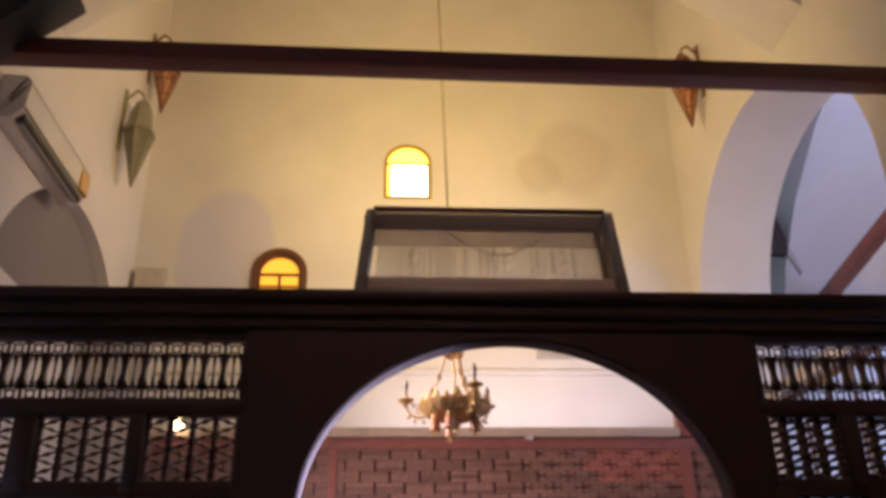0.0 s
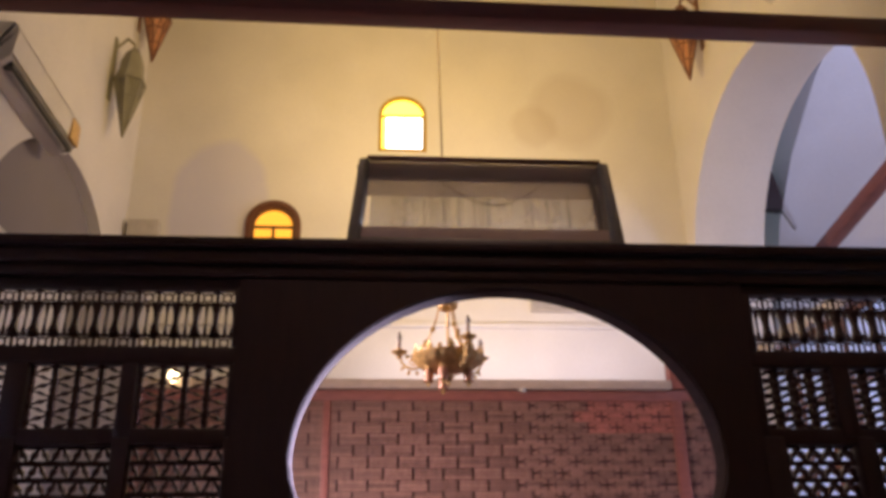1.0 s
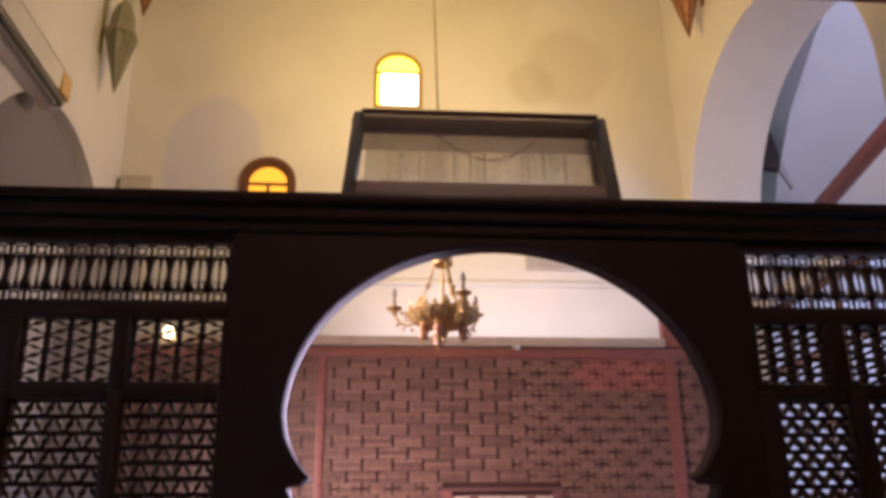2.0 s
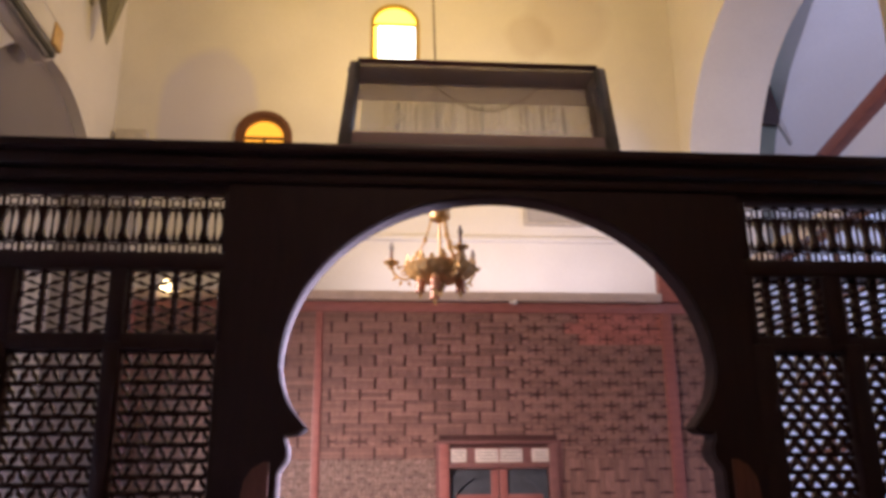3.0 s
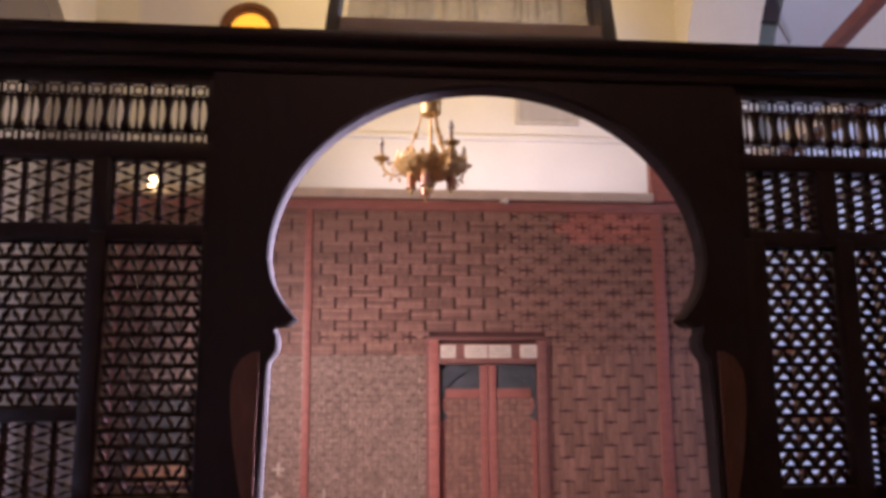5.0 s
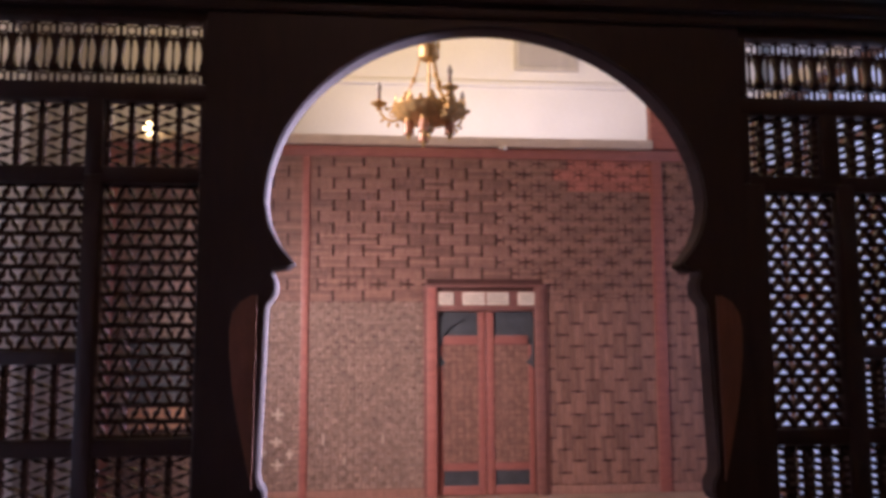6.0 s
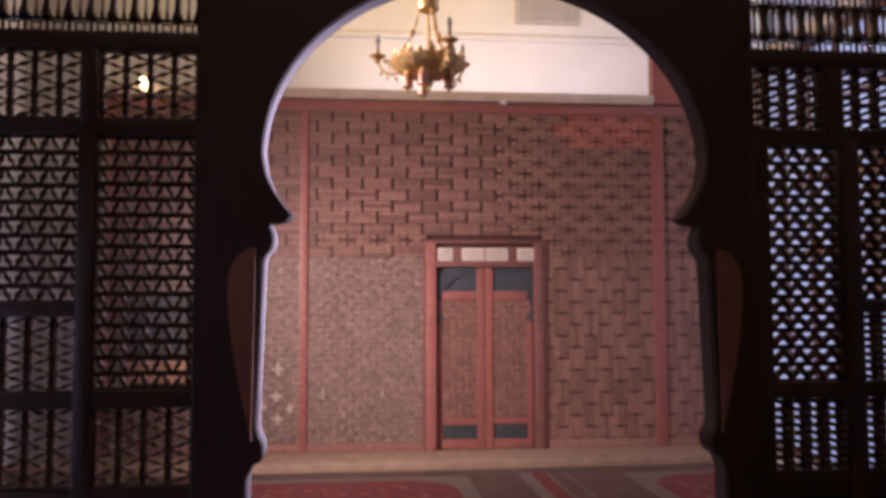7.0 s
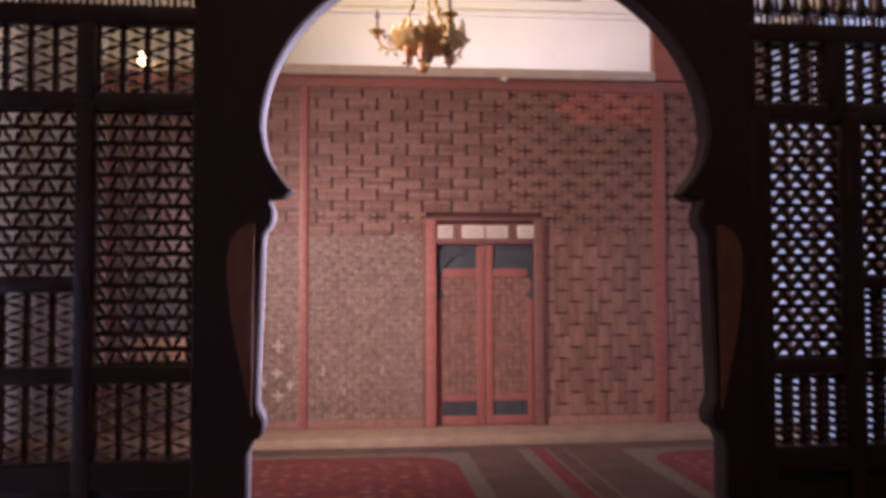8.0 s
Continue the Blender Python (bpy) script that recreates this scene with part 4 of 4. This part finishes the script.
part("picture", boxed(-0.29, 0.29, -0.036, -0.03, 0.3, 0.95), GREY_PANEL, ic)
part("lower_band", boxed(-0.29, 0.29, -0.036, -0.03, 0.05, 0.28), ICON_BAND, ic)
wl = thing("wall_lamp", "small lit wall lamp on the sanctuary screen", "lamp", at=(-3.14, -0.05, 3.95))
part("arm", add_tube(bmesh.new(), [(0, 0.03, 0.1), (0, -0.06, 0.12), (0, -0.1, 0.08)], 0.01, 6), BRASS, wl)
part("bulb", add_lathe(bmesh.new(), [(0.002, -0.07), (0.05, -0.03), (0.06, 0.02), (0.03, 0.07), (0.015, 0.08)], Matrix.Translation((0, -0.1, 0)), 12), LAMP_GLOW, wl, "glowing bulb")

sp = thing("spotlight", "small white spotlight fixed under the cornice ledge", "spotlight", at=(0.72, -0.03, 3.845))
sp.scale = (0.75, 0.75, 0.75)
part("base", boxed(-0.05, 0.05, -0.02, 0.0, -0.02, 0.02, bevel=0.005), AC_WHITE, sp)
part("head", add_lathe(bmesh.new(), [(0.012, 0.0), (0.03, 0.01), (0.036, 0.07), (0.03, 0.075)], pose(0.02, -0.02, 0, 110, 0, 20), 10), AC_WHITE, sp)

# ---- pale crosses and strips on the sanctuary screen, glints put into their colour ----
for x, z, w, h in ((-1.73, 0.9, 0.13, 0.13), (-1.74, 0.61, 0.12, 0.1), (-1.73, 0.37, 0.13, 0.12), (-1.88, 0.5, 0.08, 0.08), (-1.6, 0.48, 0.08, 0.1)):
    bm = add_box(bmesh.new(), x - w / 2, x + w / 2, -0.022, -0.006, z - 0.012, z + 0.012)
    add_box(bm, x - 0.013, x + 0.013, -0.0235, -0.006, z - h / 2, z + h / 2)
    part("cross_inlay", bm, GLINT_INLAY, icono, "pale inlay cross with painted glint")
for x, z, h in ((-1.25, 0.63, 0.12), (-0.61, 0.62, 0.09), (-1.02, 0.4, 0.07)):
    part("strip_inlay", boxed(x - 0.008, x + 0.008, -0.022, -0.006, z - h / 2, z + h / 2), GLINT_INLAY, icono, "pale inlay strip with painted glint")

# ---- inlaid pieces of the sanctuary screen ----
UW, UH = 0.33, 0.1255
rnd = random.Random(11)


def slats(x, z, w, kind):
    """The slats of one unit of inlay as (x0, x1, z0, z1, proud). plain: level slats; cross: gaps that form crosses and dots."""
    out = []
    if kind == "plain":
        for r in range(3):
            out.append((x + 0.013, x + w - 0.013, z + 0.004 + r * 0.041, z + 0.004 + r * 0.041 + 0.0335, 0.003 * (r == 1)))
    else:
        for z0, z1, d in ((0.001, 0.025, 0.011), (0.029, 0.049, 0.011), (0.054, 0.071, 0.07), (0.076, 0.096, 0.011), (0.1, 0.124, 0.011)):
            if w - 2 * d <= 0.02:
                continue
            cuts = [x + d, x + w - d]
            if z0 in (0.029, 0.076) and w > 0.3:
                cuts = [x + d, x + w * 0.25 - 0.011, x + w * 0.25 + 0.011, x + w * 0.75 - 0.011, x + w * 0.75 + 0.011, x + w - d]
            for i in range(0, len(cuts), 2):
                out.append((cuts[i], cuts[i + 1], z + z0, z + z1, 0.003 * (d > 0.02)))
    return out


def standing(a, b, z0, z1):
    """Groups of three standing slats, two courses high, that break joint from column to column."""
    w, h = UW / 2, 2 * UH
    for c in range(int((b - a) / w) + 2):
        base = a - 0.05 + c * w
        for r in range(-1, int((z1 - z0) / h) + 2):
            lo, hi = max(z0, z0 + (r + 0.5 * (c % 2)) * h + 0.009), min(z1, z0 + (r + 1 + 0.5 * (c % 2)) * h - 0.009)
            for k in range(3):
                u, v = max(a, base + 0.003 + k * w / 3), min(b, base + (k + 1) * w / 3 - 0.002)
                if v - u > 0.012 and hi - lo > 0.03:
                    yield (u, v, lo + 0.006 * (k == 1), hi - 0.006 * (k == 1), 0.003 * (k == 1))


def woven(a, b, z0, z1):
    """A fine basket weave: cells of three standing or three level strips with small gaps at their corners."""
    nx, nz = round((b - a) / 0.083), round((z1 - z0) / 0.0628)
    cu, cv = (b - a) / nx, (z1 - z0) / nz
    for r in range(nz):
        for c in range(nx):
            u, v = a + c * cu, z0 + r * cv
            n = 3 if rnd.random() < 0.8 else 2
            for k in range(n):
                d = rnd.choice((0, 0, 0.002, 0.004))
                if (r + c) % 2:
                    yield (u + 0.005 + k * cu / n, u + (k + 1) * cu / n - 0.004, v + 0.002, v + cv - 0.002 - 0.012 * (k == 1), d)
                else:
                    yield (u + 0.005, u + cu - 0.005, v + 0.004 + k * cv / n, v + (k + 1) * cv / n - 0.003, d)


pieces, redlit, worn = [], [], []
for r in range(16, 29):
    z = 0.1 + r * UH - 0.002
    spans = [(IX0 + 0.1, -1.5), (-1.415, 2.45), (2.59, IX1 - 0.11)]
    if z < 2.31:
        spans = [(IX0 + 0.1, -1.5), (-1.415, DX0 - 0.11), (DX1 + 0.11, 2.45), (2.59, IX1 - 0.11)]
    for a, b in spans:
        for c in range(-1, 23):
            x = IX0 + 0.1 + c * UW + (UW / 2 if r % 2 else 0)
            u, v = max(x, a - 0.012), min(x + UW, b + 0.012)
            if v - u > 0.03:
                kind = "cross" if x > 0.6 or (r < 19 and x > -1.5 and r % 2) else "plain"
                (redlit if 1.16 < u < 2.43 and 3.28 < z < 3.7 else pieces).extend(slats(u, z, round(v - u, 3), kind))
Z1 = 0.1 + 16 * UH - 0.004
for a, b in ((DX1 + 0.12, 2.45), (2.59, IX1 - 0.11)):
    pieces += standing(a, b, 0.102, Z1)
# weave at the lower left, in the wood with daylight put into it
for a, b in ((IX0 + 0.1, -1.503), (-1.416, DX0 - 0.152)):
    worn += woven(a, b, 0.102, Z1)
pieces.sort(key=lambda p: abs(p[0] - 0.5) + 0.3 * abs(p[2] - 2.6))
shared = {}
for x0, x1, z0, z1, d in pieces[:300]:
    key = (round(x1 - x0, 3), round(z1 - z0, 3), d)
    if key not in shared:
        shared[key] = mesh_of("slat", boxed(0, x1 - x0, -0.012 - d, 0.013, 0, z1 - z0), SLAT_WOOD, smooth=False)
    ob = new("slat", shared[key])
    ob.parent, ob.location = icono, (x0, 0, z0)


def joined(group, material, label):
    verts, faces = [], []
    for x0, x1, z0, z1, d in group:
        k = len(verts)
        verts += [(x, y, z) for x in (x0, x1) for y in (-0.012 - d, 0.013) for z in (z0, z1)]
        faces += [tuple(k + i for i in f) for f in ((0, 1, 3, 2), (4, 6, 7, 5), (0, 4, 5, 1), (2, 3, 7, 6), (0, 2, 6, 4), (1, 5, 7, 3))]
    me = bpy.data.meshes.new("inlay")
    me.from_pydata(verts, [], faces)
    me.materials.append(material)
    rest = new("inlay", me)
    rest.parent = icono
    tagged(rest, label, kind="stuff")


joined(pieces[300:], SLAT_JOINED, "further inlaid brown slats")
joined(redlit, SLAT_REDLIT, "field of inlaid crosses with red light painted in")
joined(worn, SLAT_LIT, "fine basket weave of greyed inlaid strips, daylight painted in")
